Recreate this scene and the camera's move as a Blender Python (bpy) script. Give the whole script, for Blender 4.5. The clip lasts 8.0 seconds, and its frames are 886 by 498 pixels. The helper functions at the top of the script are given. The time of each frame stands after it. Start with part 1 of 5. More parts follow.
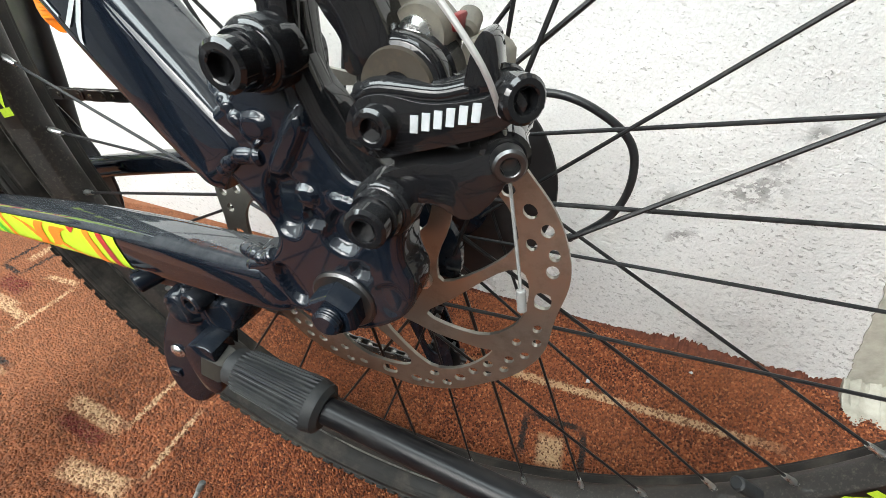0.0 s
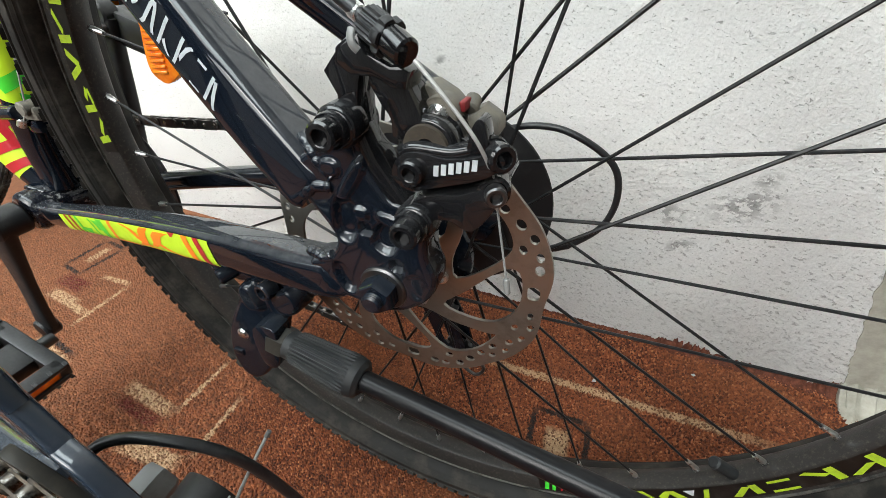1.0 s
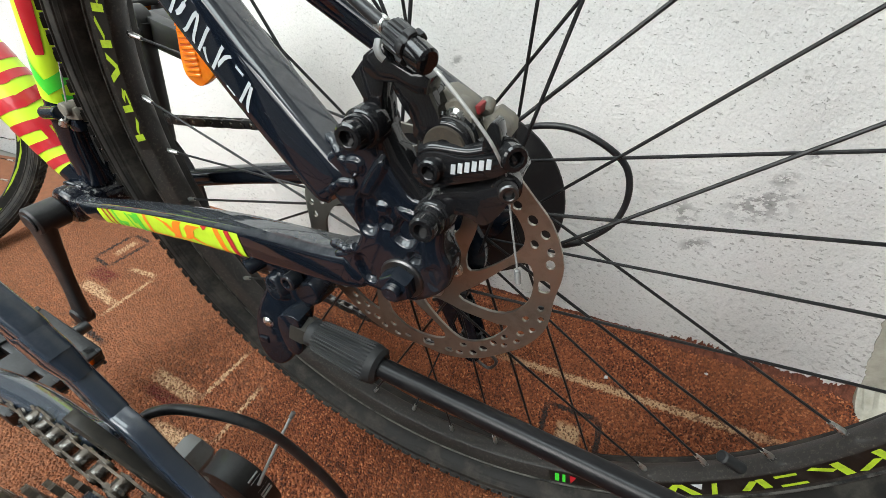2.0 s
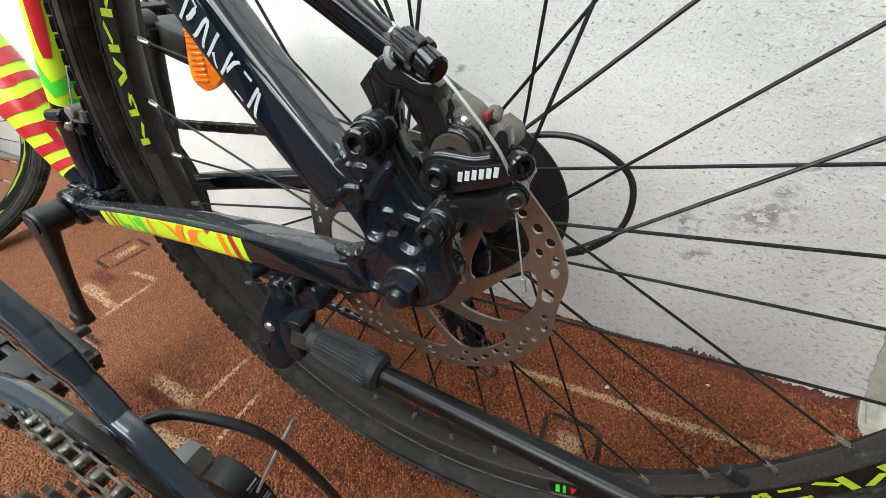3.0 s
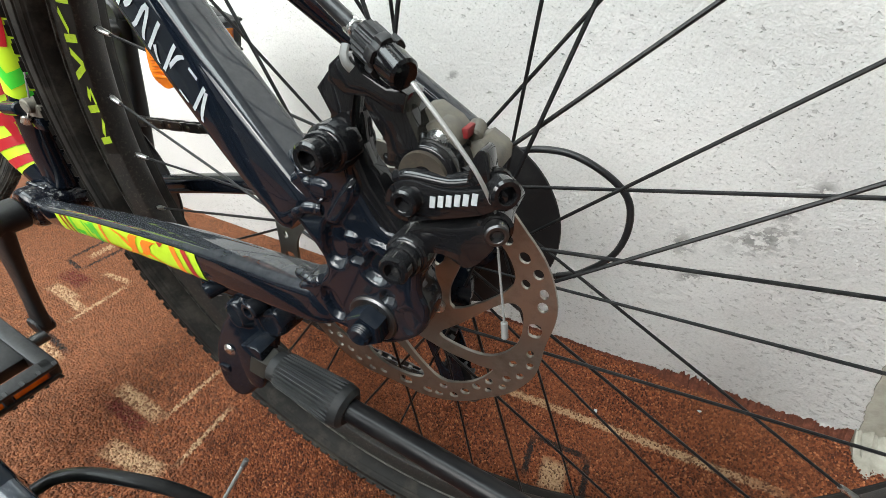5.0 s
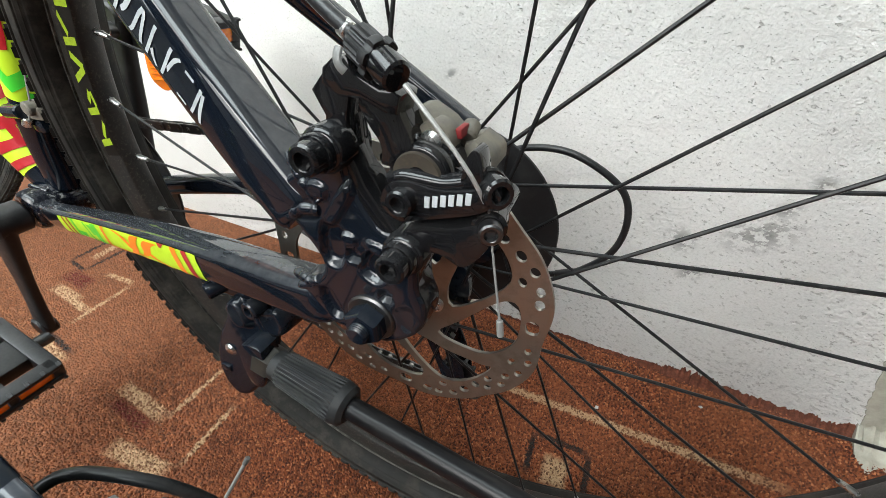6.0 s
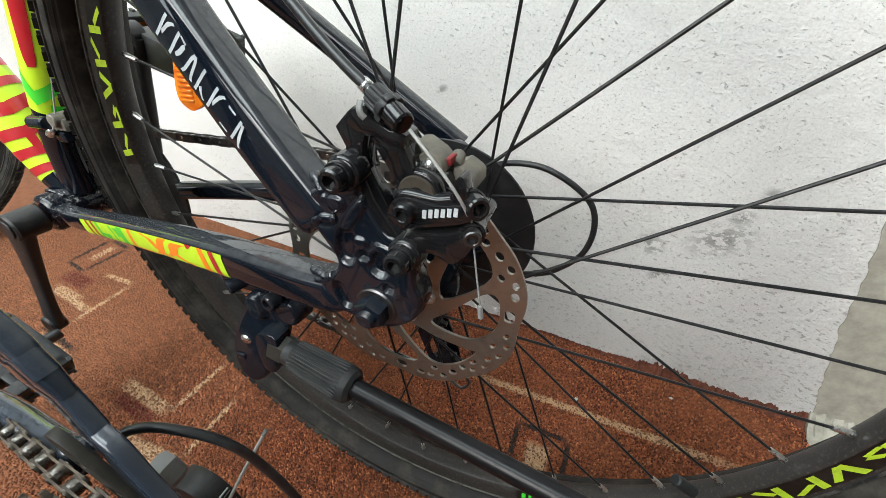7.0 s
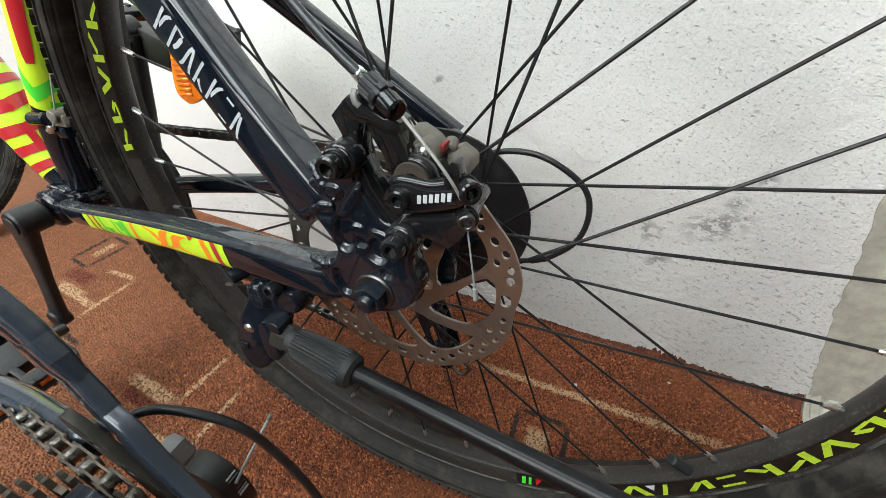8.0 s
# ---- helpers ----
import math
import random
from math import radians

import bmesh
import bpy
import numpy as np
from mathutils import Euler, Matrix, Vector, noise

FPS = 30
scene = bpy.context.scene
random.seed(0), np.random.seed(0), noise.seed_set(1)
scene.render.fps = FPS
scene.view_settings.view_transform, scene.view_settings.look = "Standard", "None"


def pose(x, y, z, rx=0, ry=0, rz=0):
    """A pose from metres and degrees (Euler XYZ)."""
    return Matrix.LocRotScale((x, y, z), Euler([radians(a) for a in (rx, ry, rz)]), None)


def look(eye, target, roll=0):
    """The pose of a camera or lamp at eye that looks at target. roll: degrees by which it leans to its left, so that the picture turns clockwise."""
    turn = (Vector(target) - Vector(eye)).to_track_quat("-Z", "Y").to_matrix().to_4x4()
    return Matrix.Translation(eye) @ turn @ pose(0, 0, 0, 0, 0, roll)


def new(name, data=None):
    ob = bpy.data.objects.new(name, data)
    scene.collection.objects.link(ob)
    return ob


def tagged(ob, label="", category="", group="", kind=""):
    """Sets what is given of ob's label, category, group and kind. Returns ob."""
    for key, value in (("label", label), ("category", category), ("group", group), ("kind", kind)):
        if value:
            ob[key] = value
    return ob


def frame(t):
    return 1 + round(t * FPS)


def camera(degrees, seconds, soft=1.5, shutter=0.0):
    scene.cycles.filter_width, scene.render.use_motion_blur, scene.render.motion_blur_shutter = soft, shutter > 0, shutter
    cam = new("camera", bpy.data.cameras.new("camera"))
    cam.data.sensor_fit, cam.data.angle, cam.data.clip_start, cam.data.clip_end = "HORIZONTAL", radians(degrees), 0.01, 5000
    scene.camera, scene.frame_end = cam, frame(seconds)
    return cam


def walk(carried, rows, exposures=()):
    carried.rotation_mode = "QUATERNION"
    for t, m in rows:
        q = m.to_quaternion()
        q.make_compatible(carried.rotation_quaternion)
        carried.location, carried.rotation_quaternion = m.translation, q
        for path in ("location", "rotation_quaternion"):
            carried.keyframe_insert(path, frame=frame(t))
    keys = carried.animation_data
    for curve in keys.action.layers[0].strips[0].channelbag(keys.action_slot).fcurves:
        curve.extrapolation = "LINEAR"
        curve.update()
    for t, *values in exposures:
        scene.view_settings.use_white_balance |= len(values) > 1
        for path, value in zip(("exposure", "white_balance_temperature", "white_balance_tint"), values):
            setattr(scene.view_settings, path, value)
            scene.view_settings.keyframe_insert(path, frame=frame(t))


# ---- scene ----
cam = camera(94.5, 8.0, soft=0.65)
PATH = [
    (0, 0.0766, -0.1695, 0.4352, 51.09, 3.51, 18.92),
    (0.5, 0.0842, -0.1908, 0.4508, 52.71, 4.29, 19.84),
    (1, 0.0932, -0.2042, 0.4630, 52.39, 4.65, 21.43),
    (1.5, 0.0972, -0.2121, 0.4682, 52.05, 5.64, 22.91),
    (3, 0.0948, -0.2144, 0.4684, 53.30, 4.80, 23.81),
    (3.5, 0.0934, -0.2107, 0.4657, 53.64, 4.07, 23.84),
    (4, 0.0911, -0.2016, 0.4601, 53.68, 2.84, 23.69),
    (4.5, 0.0907, -0.1900, 0.4614, 54.12, 2.57, 23.94),
    (6, 0.0932, -0.1891, 0.4631, 53.71, 3.29, 23.86),
    (6.5, 0.0966, -0.2013, 0.4724, 53.84, 2.84, 23.63),
    (7, 0.1054, -0.2168, 0.4844, 54.09, 2.28, 22.88),
    (7.5, 0.1098, -0.2206, 0.4832, 53.45, 2.20, 22.17),
    (8, 0.1099, -0.2216, 0.4845, 53.05, 3.06, 22.43),
]
walk(cam, [(t, pose(x, y, z, rx, ry, rz)) for t, x, y, z, rx, ry, rz in PATH], exposures=[(0.0, 0.52), (0.5, 0.09), (1.0, 0.06), (3.5, 0.07), (6.5, 0.09), (7.5, 0.0), (8.0, 0.0)])

# ---- world and sun: an overcast day, with area lamps added at an unseen window and roof opening ----
SUN_ELEVATION, SUN_AZIMUTH = radians(38), radians(188)
world = bpy.data.worlds.new("overcast_sky")
scene.world = world
world.use_nodes = True
wn = world.node_tree.nodes
sky = wn.new("ShaderNodeTexSky")
sky.sky_type, sky.sun_disc = "NISHITA", False
sky.sun_elevation, sky.sun_rotation = SUN_ELEVATION, SUN_AZIMUTH
sky.dust_density, sky.air_density = 6.0, 1.0
desat = wn.new("ShaderNodeHueSaturation")
desat.inputs["Saturation"].default_value = 0.25
world.node_tree.links.new(sky.outputs["Color"], desat.inputs["Color"])
world.node_tree.links.new(desat.outputs["Color"], wn["Background"].inputs["Color"])
wn["Background"].inputs["Strength"].default_value = 0.15
sun = new("sun", bpy.data.lights.new("sun", "SUN"))
sun.data.energy, sun.data.angle, sun.data.color = 0.5, radians(25), (1.0, 0.97, 0.93)
sun.matrix_world = look((-0.6, -3.6, 4.2), (0.0, 0.0, 0.2))
# two area lamps added out of view to set the wall's brightness
for label, place, aim, wide, high, watts in (("added_window_fill", (-0.75, -1.38, 1.68), (-0.75, 0.0, 1.3), 2.9, 1.4, 44.0), ("added_roof_fill", (-0.75, -0.8, 2.48), (-0.75, -0.55, 0.0), 2.8, 1.0, 76.0)):
    lamp = new(label, bpy.data.lights.new(label, "AREA"))
    lamp.data.shape, lamp.data.size, lamp.data.size_y = "RECTANGLE", wide, high
    lamp.data.energy, lamp.data.color = watts, (0.87, 0.985, 1.0)
    lamp.matrix_world = look(place, aim)


# ---- materials ----
def material(name):
    m = bpy.data.materials.new(name)
    m.use_nodes = True
    return m, m.node_tree.nodes, m.node_tree.links, m.node_tree.nodes["Principled BSDF"]


def noise_node(n, l, scale, detail=4.0, rough=0.6, vec=None):
    t = n.new("ShaderNodeTexNoise")
    t.inputs["Scale"].default_value, t.inputs["Detail"].default_value, t.inputs["Roughness"].default_value = scale, detail, rough
    if vec is not None:
        l.new(vec, t.inputs["Vector"])
    return t


def ramp(n, l, src, stops):
    r = n.new("ShaderNodeValToRGB")
    while len(r.color_ramp.elements) < len(stops):
        r.color_ramp.elements.new(0.5)
    for e, (p, c) in zip(r.color_ramp.elements, stops):
        e.position, e.color = p, (*c, 1) if len(c) == 3 else c
    l.new(src, r.inputs["Fac"])
    return r


def mixc(n, l, fac, a, b, mode="MIX"):
    m = n.new("ShaderNodeMix")
    m.data_type, m.blend_type = "RGBA", mode
    for key, v in ((0, fac), (6, a), (7, b)):
        if isinstance(v, (int, float)):
            m.inputs[key].default_value = v
        elif isinstance(v, tuple):
            m.inputs[key].default_value = (*v, 1)
        else:
            l.new(v, m.inputs[key])
    return m.outputs[2]


def bump(n, l, p, height, strength, distance):
    b = n.new("ShaderNodeBump")
    b.inputs["Strength"].default_value, b.inputs["Distance"].default_value = strength, distance
    l.new(height, b.inputs["Height"])
    l.new(b.outputs["Normal"], p.inputs["Normal"])
    return b


def worn(name, colour, dust, rough, metal=0.0, coat=0.0, scale=60.0, amount=0.25, bump_mm=0.1, lo=0.5, hi=0.75, spec=0.3, top_grey=0.0):
    """Paint, rubber or metal with fine grain, and dust or scuffs in patches. The last argument greys what looks up:
    thin dust, and reflected wall and sky put into the colour.
    """
    m, n, l, p = material(name)
    tc = n.new("ShaderNodeTexCoord").outputs["Object"]
    fine = noise_node(n, l, scale * 12, 3, 0.7, tc)
    patch = noise_node(n, l, scale, 6, 0.7, tc)
    mask = ramp(n, l, patch.outputs["Fac"], [(lo, (0, 0, 0)), (hi, (amount, amount, amount))])
    skin = mixc(n, l, mask.outputs["Color"], colour, dust)
    if top_grey:
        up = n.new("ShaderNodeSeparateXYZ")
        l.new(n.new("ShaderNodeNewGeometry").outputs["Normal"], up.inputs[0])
        lies = ramp(n, l, up.outputs["Z"], [(0.40, (0, 0, 0)), (0.72, (top_grey,) * 3)])
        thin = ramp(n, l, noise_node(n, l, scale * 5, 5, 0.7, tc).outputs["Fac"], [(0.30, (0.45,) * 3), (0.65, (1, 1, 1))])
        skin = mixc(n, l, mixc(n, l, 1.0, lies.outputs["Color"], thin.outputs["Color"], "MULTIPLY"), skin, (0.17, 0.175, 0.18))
    l.new(skin, p.inputs["Base Color"])
    rr = ramp(n, l, patch.outputs["Fac"], [(0.3, (rough * 0.85,) * 3), (0.8, (min(1, rough * 1.5),) * 3)])
    l.new(rr.outputs["Color"], p.inputs["Roughness"])
    p.inputs["Metallic"].default_value, p.inputs["Specular IOR Level"].default_value = metal, spec
    p.inputs["Coat Weight"].default_value, p.inputs["Coat Roughness"].default_value = coat, 0.055
    bump(n, l, p, fine.outputs["Fac"], 0.25, bump_mm / 1000)
    return m


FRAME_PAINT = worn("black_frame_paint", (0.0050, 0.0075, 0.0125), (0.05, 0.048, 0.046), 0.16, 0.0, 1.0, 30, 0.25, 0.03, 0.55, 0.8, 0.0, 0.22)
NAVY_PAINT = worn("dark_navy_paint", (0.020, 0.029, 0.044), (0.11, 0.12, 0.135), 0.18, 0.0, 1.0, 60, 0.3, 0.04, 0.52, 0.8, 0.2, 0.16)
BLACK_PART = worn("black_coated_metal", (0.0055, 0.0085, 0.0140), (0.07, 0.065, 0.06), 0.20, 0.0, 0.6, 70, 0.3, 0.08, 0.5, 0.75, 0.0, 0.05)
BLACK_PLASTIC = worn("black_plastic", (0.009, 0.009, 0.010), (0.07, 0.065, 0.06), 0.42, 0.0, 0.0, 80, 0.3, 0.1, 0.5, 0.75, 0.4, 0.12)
GREY_PLASTIC = worn("ribbed_grey_plastic", (0.016, 0.017, 0.018), (0.09, 0.085, 0.08), 0.5, 0.0, 0.0, 90, 0.35)
STAND_BLACK = worn("satin_black_tube", (0.004, 0.004, 0.005), (0.04, 0.037, 0.034), 0.34, 0.0, 0.10, 60, 0.2, 0.06, 0.5, 0.75, 0.2)
WORN_STEEL = worn("worn_bright_steel", (0.42, 0.41, 0.39), (0.07, 0.055, 0.042), 0.26, 1.0, 0.0, 160, 0.9, 0.06, 0.38, 0.54)
DARK_OLIVE = worn("dark_oiled_steel", (0.030, 0.028, 0.024), (0.07, 0.060, 0.046), 0.42, 0.3, 0.0, 150, 0.5, 0.06)
GREASY = worn("greasy_brown_steel", (0.095, 0.080, 0.066), (0.24, 0.18, 0.13), 0.34, 0.5, 0.0, 190, 0.7, 0.25, 0.45, 0.7)
RUSTY = worn("rusty_steel", (0.055, 0.046, 0.036), (0.13, 0.10, 0.07), 0.7, 0.2, 0.0, 200, 0.6, 0.3)
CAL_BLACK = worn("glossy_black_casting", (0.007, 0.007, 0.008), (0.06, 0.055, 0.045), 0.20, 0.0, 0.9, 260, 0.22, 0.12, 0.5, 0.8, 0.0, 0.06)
CABLE = worn("pale_steel_cable", (0.42, 0.42, 0.41), (0.3, 0.29, 0.27), 0.4, 0.4, 0.0, 150, 0.4, 0.05)
PAD_RED = worn("dull_red_pad", (0.19, 0.012, 0.014), (0.2, 0.12, 0.1), 0.5, 0.0, 0.0, 200, 0.4)
SCUFFED = worn("scuffed_black_paint", (0.005, 0.006, 0.010), (0.36, 0.36, 0.35), 0.25, 0.0, 0.6, 140, 0.8, 0.1, 0.57, 0.68, 0.1)
NUT_GREY = worn("dull_grey_zinc", (0.20, 0.205, 0.21), (0.12, 0.11, 0.10), 0.5, 0.6, 0.0, 150, 0.5, 0.06)
DARK_STEEL = worn("dark_steel", (0.11, 0.11, 0.112), (0.16, 0.11, 0.07), 0.30, 0.95, 0.0, 120, 0.4)
STEEL = worn("brushed_rotor_steel", (0.34, 0.325, 0.29), (0.17, 0.145, 0.115), 0.36, 0.97, 0.0, 60, 0.6, 0.06)
SILVER = worn("bright_zinc", (0.72, 0.72, 0.71), (0.4, 0.38, 0.35), 0.25, 1.0, 0.0, 150, 0.4, 0.05)
CAST_ALLOY = worn("dusty_cast_alloy", (0.11, 0.103, 0.092), (0.25, 0.225, 0.175), 0.55, 0.3, 0.0, 130, 0.8, 0.5, 0.35, 0.7)
RUBBER = worn("dusty_tyre_rubber", (0.0095, 0.0086, 0.0076), (0.075, 0.066, 0.054), 0.60, 0.0, 0.0, 40, 0.75, 0.5, 0.46, 0.72)
RIM_BLACK = worn("dusty_black_rim", (0.022, 0.020, 0.0185), (0.10, 0.088, 0.072), 0.42, 0.0, 0.15, 420, 0.7, 0.15, 0.52, 0.72)
PRINT_BLACK = worn("black_band_print", (0.006, 0.0055, 0.005), (0.035, 0.03, 0.026), 0.34, 0.0, 0.2, 120, 0.6, 0.1, 0.5, 0.75)
RIM_GLINT = worn("pale_rim_glint", (0.15, 0.142, 0.128), (0.02, 0.02, 0.02), 0.45, 0.5, 0.0, 40, 0.9, 0.1, 0.45, 0.6)
SPOKE_BLACK = worn("black_spoke_steel", (0.012, 0.012, 0.013), (0.08, 0.075, 0.07), 0.36, 0.3, 0.0, 200, 0.4)
HOUSING = worn("black_cable_housing", (0.012, 0.0125, 0.014), (0.07, 0.07, 0.07), 0.32, 0.0, 0.2, 90, 0.3)
NEON = worn("neon_yellow_print", (0.50, 0.74, 0.025), (0.3, 0.36, 0.10), 0.38, 0.0, 0.2, 90, 0.25)
RIM_NEON = worn("faded_neon_print", (0.33, 0.46, 0.022), (0.10, 0.11, 0.04), 0.42, 0.0, 0.1, 220, 0.5)
GREEN = worn("green_print", (0.05, 0.62, 0.04), (0.3, 0.5, 0.1), 0.35, 0.0, 0.5, 90, 0.2)
ORANGE = worn("orange_print", (0.95, 0.22, 0.01), (0.6, 0.3, 0.1), 0.35, 0.0, 0.5, 90, 0.2)
RED = worn("red_print", (0.42, 0.012, 0.02), (0.3, 0.1, 0.08), 0.32, 0.0, 0.6, 90, 0.2)
WHITE_PRINT = worn("pale_grey_print", (0.46, 0.48, 0.50), (0.25, 0.25, 0.25), 0.4, 0.0, 0.3, 120, 0.5)
CLEAR = worn("grey_nylon", (0.17, 0.17, 0.165), (0.28, 0.27, 0.25), 0.35, 0.0, 0.2, 120, 0.4)


def reflector_material():
    m, n, l, p = material("amber_reflector")
    tc = n.new("ShaderNodeTexCoord").outputs["Object"]
    g = noise_node(n, l, 90, 3, 0.6, tc)
    r = ramp(n, l, g.outputs["Fac"], [(0.3, (0.72, 0.13, 0.002)), (0.7, (1.0, 0.30, 0.012))])
    l.new(r.outputs["Color"], p.inputs["Base Color"])
    p.inputs["Roughness"].default_value = 0.18
    p.inputs["Subsurface Weight"].default_value = 0.25
    p.inputs["Subsurface Radius"].default_value = (0.006, 0.003, 0.001)
    p.inputs["Coat Weight"].default_value = 0.6
    return m


AMBER = reflector_material()


def plaster_material():
    m, n, l, p = material("rough_white_plaster")
    raw = n.new("ShaderNodeTexCoord").outputs["Object"]
    mp = n.new("ShaderNodeMapping")
    mp.inputs["Scale"].default_value = (0.8, 1.0, 1.0)
    mp.inputs["Rotation"].default_value = (0, radians(-25), 0)
    l.new(raw, mp.inputs["Vector"])
    tc = mp.outputs["Vector"]
    big = noise_node(n, l, 3.0, 5, 0.6, tc)
    mid = noise_node(n, l, 22.0, 7, 0.62, tc)
    tex = noise_node(n, l, 95.0, 7, 0.68, tc)
    fine = noise_node(n, l, 420.0, 4, 0.7, tc)
    # chips and trowel marks: small ragged hollows, longer than high, in two sizes
    st = n.new("ShaderNodeMapping")
    st.inputs["Scale"].default_value = (0.85, 1.0, 1.35)
    l.new(tc, st.inputs["Vector"])
    chip_a = noise_node(n, l, 175.0, 3, 0.55, st.outputs["Vector"])
    chip_b = noise_node(n, l, 330.0, 2, 0.5, st.outputs["Vector"])
    where = noise_node(n, l, 11.0, 3, 0.6, tc)
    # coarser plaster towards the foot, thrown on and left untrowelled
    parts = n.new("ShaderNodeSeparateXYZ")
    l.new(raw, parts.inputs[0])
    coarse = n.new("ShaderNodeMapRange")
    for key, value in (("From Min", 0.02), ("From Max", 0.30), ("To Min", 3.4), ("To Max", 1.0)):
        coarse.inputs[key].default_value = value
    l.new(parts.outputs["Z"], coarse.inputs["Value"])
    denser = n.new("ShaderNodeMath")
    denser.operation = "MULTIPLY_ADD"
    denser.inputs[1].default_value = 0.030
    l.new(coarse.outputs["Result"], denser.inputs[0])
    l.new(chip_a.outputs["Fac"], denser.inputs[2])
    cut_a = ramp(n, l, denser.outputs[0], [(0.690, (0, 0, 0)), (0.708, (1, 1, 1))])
    cut_b = ramp(n, l, chip_b.outputs["Fac"], [(0.665, (0, 0, 0)), (0.695, (0.8, 0.8, 0.8))])
    some = ramp(n, l, where.outputs["Fac"], [(0.36, (0.2, 0.2, 0.2)), (0.58, (1, 1, 1))])
    pit = mixc(n, l, 1.0, mixc(n, l, 1.0, cut_a.outputs["Color"], cut_b.outputs["Color"], "LIGHTEN"), some.outputs["Color"], "MULTIPLY")
    base = ramp(n, l, big.outputs["Fac"], [(0.3, (0.78, 0.78, 0.76)), (0.7, (0.86, 0.86, 0.85))])
    speck = ramp(n, l, fine.outputs["Fac"], [(0.25, (0.80, 0.80, 0.79)), (0.55, (1, 1, 1))])
    c0 = mixc(n, l, 1.0, base.outputs["Color"], speck.outputs["Color"], "MULTIPLY")
    # grey cement showing through where the paint has flaked or worn
    flake = ramp(n, l, mid.outputs["Fac"], [(0.66, (0, 0, 0)), (0.72, (1, 1, 1))])
    grain = ramp(n, l, tex.outputs["Fac"], [(0.50, (0, 0, 0)), (0.62, (1, 1, 1))])
    both = mixc(n, l, 1.0, flake.outputs["Color"], grain.outputs["Color"], "MULTIPLY")
    c1 = mixc(n, l, both, c0, (0.40, 0.40, 0.39))
    # two bare patches with ragged edges, and a scraped foot
    bare = None
    for cx, cz, rx, rz in FLAKES:
        pm = n.new("ShaderNodeMapping")
        pm.vector_type = "TEXTURE"
        pm.inputs["Location"].default_value = (cx, 0, cz)
        pm.inputs["Rotation"].default_value = (0, radians(-30), 0)
        pm.inputs["Scale"].default_value = (rx, 1, rz)
        l.new(raw, pm.inputs["Vector"])
        ln = n.new("ShaderNodeVectorMath")
        ln.operation = "LENGTH"
        l.new(pm.outputs[0], ln.inputs[0])
        fall = ramp(n, l, ln.outputs["Value"], [(0.2, (1, 1, 1)), (1.0, (0, 0, 0))])
        bare = fall.outputs["Color"] if bare is None else mixc(n, l, 1.0, bare, fall.outputs["Color"], "LIGHTEN")
    rag = ramp(n, l, tex.outputs["Fac"], [(0.475, (0, 0, 0)), (0.515, (1, 1, 1))])
    c2 = mixc(n, l, mixc(n, l, 1.0, bare, rag.outputs["Color"], "MULTIPLY"), c1, (0.36, 0.36, 0.35))
    # shade inside the pits put into the colour, at half strength
    half = mixc(n, l, 0.5, (0, 0, 0), pit)
    l.new(mixc(n, l, half, c2, (0.30, 0.29, 0.27)), p.inputs["Base Color"])
    p.inputs["Roughness"].default_value = 0.88
    h1 = n.new("ShaderNodeMath")
    h1.operation = "MULTIPLY_ADD"
    h1.inputs[1].default_value = 0.15
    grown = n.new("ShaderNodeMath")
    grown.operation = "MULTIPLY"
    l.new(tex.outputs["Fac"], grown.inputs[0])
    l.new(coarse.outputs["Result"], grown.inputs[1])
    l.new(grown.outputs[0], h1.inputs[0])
    low = n.new("ShaderNodeMath")
    low.operation = "MULTIPLY"
    low.inputs[1].default_value = 0.28
    l.new(mid.outputs["Fac"], low.inputs[0])
    l.new(low.outputs[0], h1.inputs[2])
    h2 = n.new("ShaderNodeMath")
    h2.operation = "MULTIPLY_ADD"
    h2.inputs[1].default_value = 0.09
    l.new(fine.outputs["Fac"], h2.inputs[0])
    l.new(h1.outputs[0], h2.inputs[2])
    h3 = n.new("ShaderNodeMath")
    h3.operation = "MULTIPLY_ADD"
    h3.inputs[1].default_value = -0.30
    l.new(pit, h3.inputs[0])
    l.new(h2.outputs[0], h3.inputs[2])
    bump(n, l, p, h3.outputs[0], 1.0, 0.0105)
    return m


FLAKES = ((0.235, 0.215, 0.042, 0.026), (0.262, 0.275, 0.012, 0.012), (0.17, 0.19, 0.018, 0.022), (0.245, 0.245, 0.016, 0.010), (-0.11, 0.345, 0.012, 0.006), (0.42, 0.40, 0.03, 0.014), (0.19, 0.15, 0.02, 0.012))
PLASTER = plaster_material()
CONCRETE = worn("pale_grey_concrete", (0.40, 0.38, 0.325), (0.25, 0.235, 0.195), 0.85, 0.0, 0.0, 45, 0.9, 1.5, 0.35, 0.68)
RED_OXIDE = worn("flaking_red_oxide", (0.080, 0.024, 0.013), (0.19, 0.062, 0.034), 0.9, 0.0, 0.0, 130, 0.8, 2.0, 0.44, 0.66)


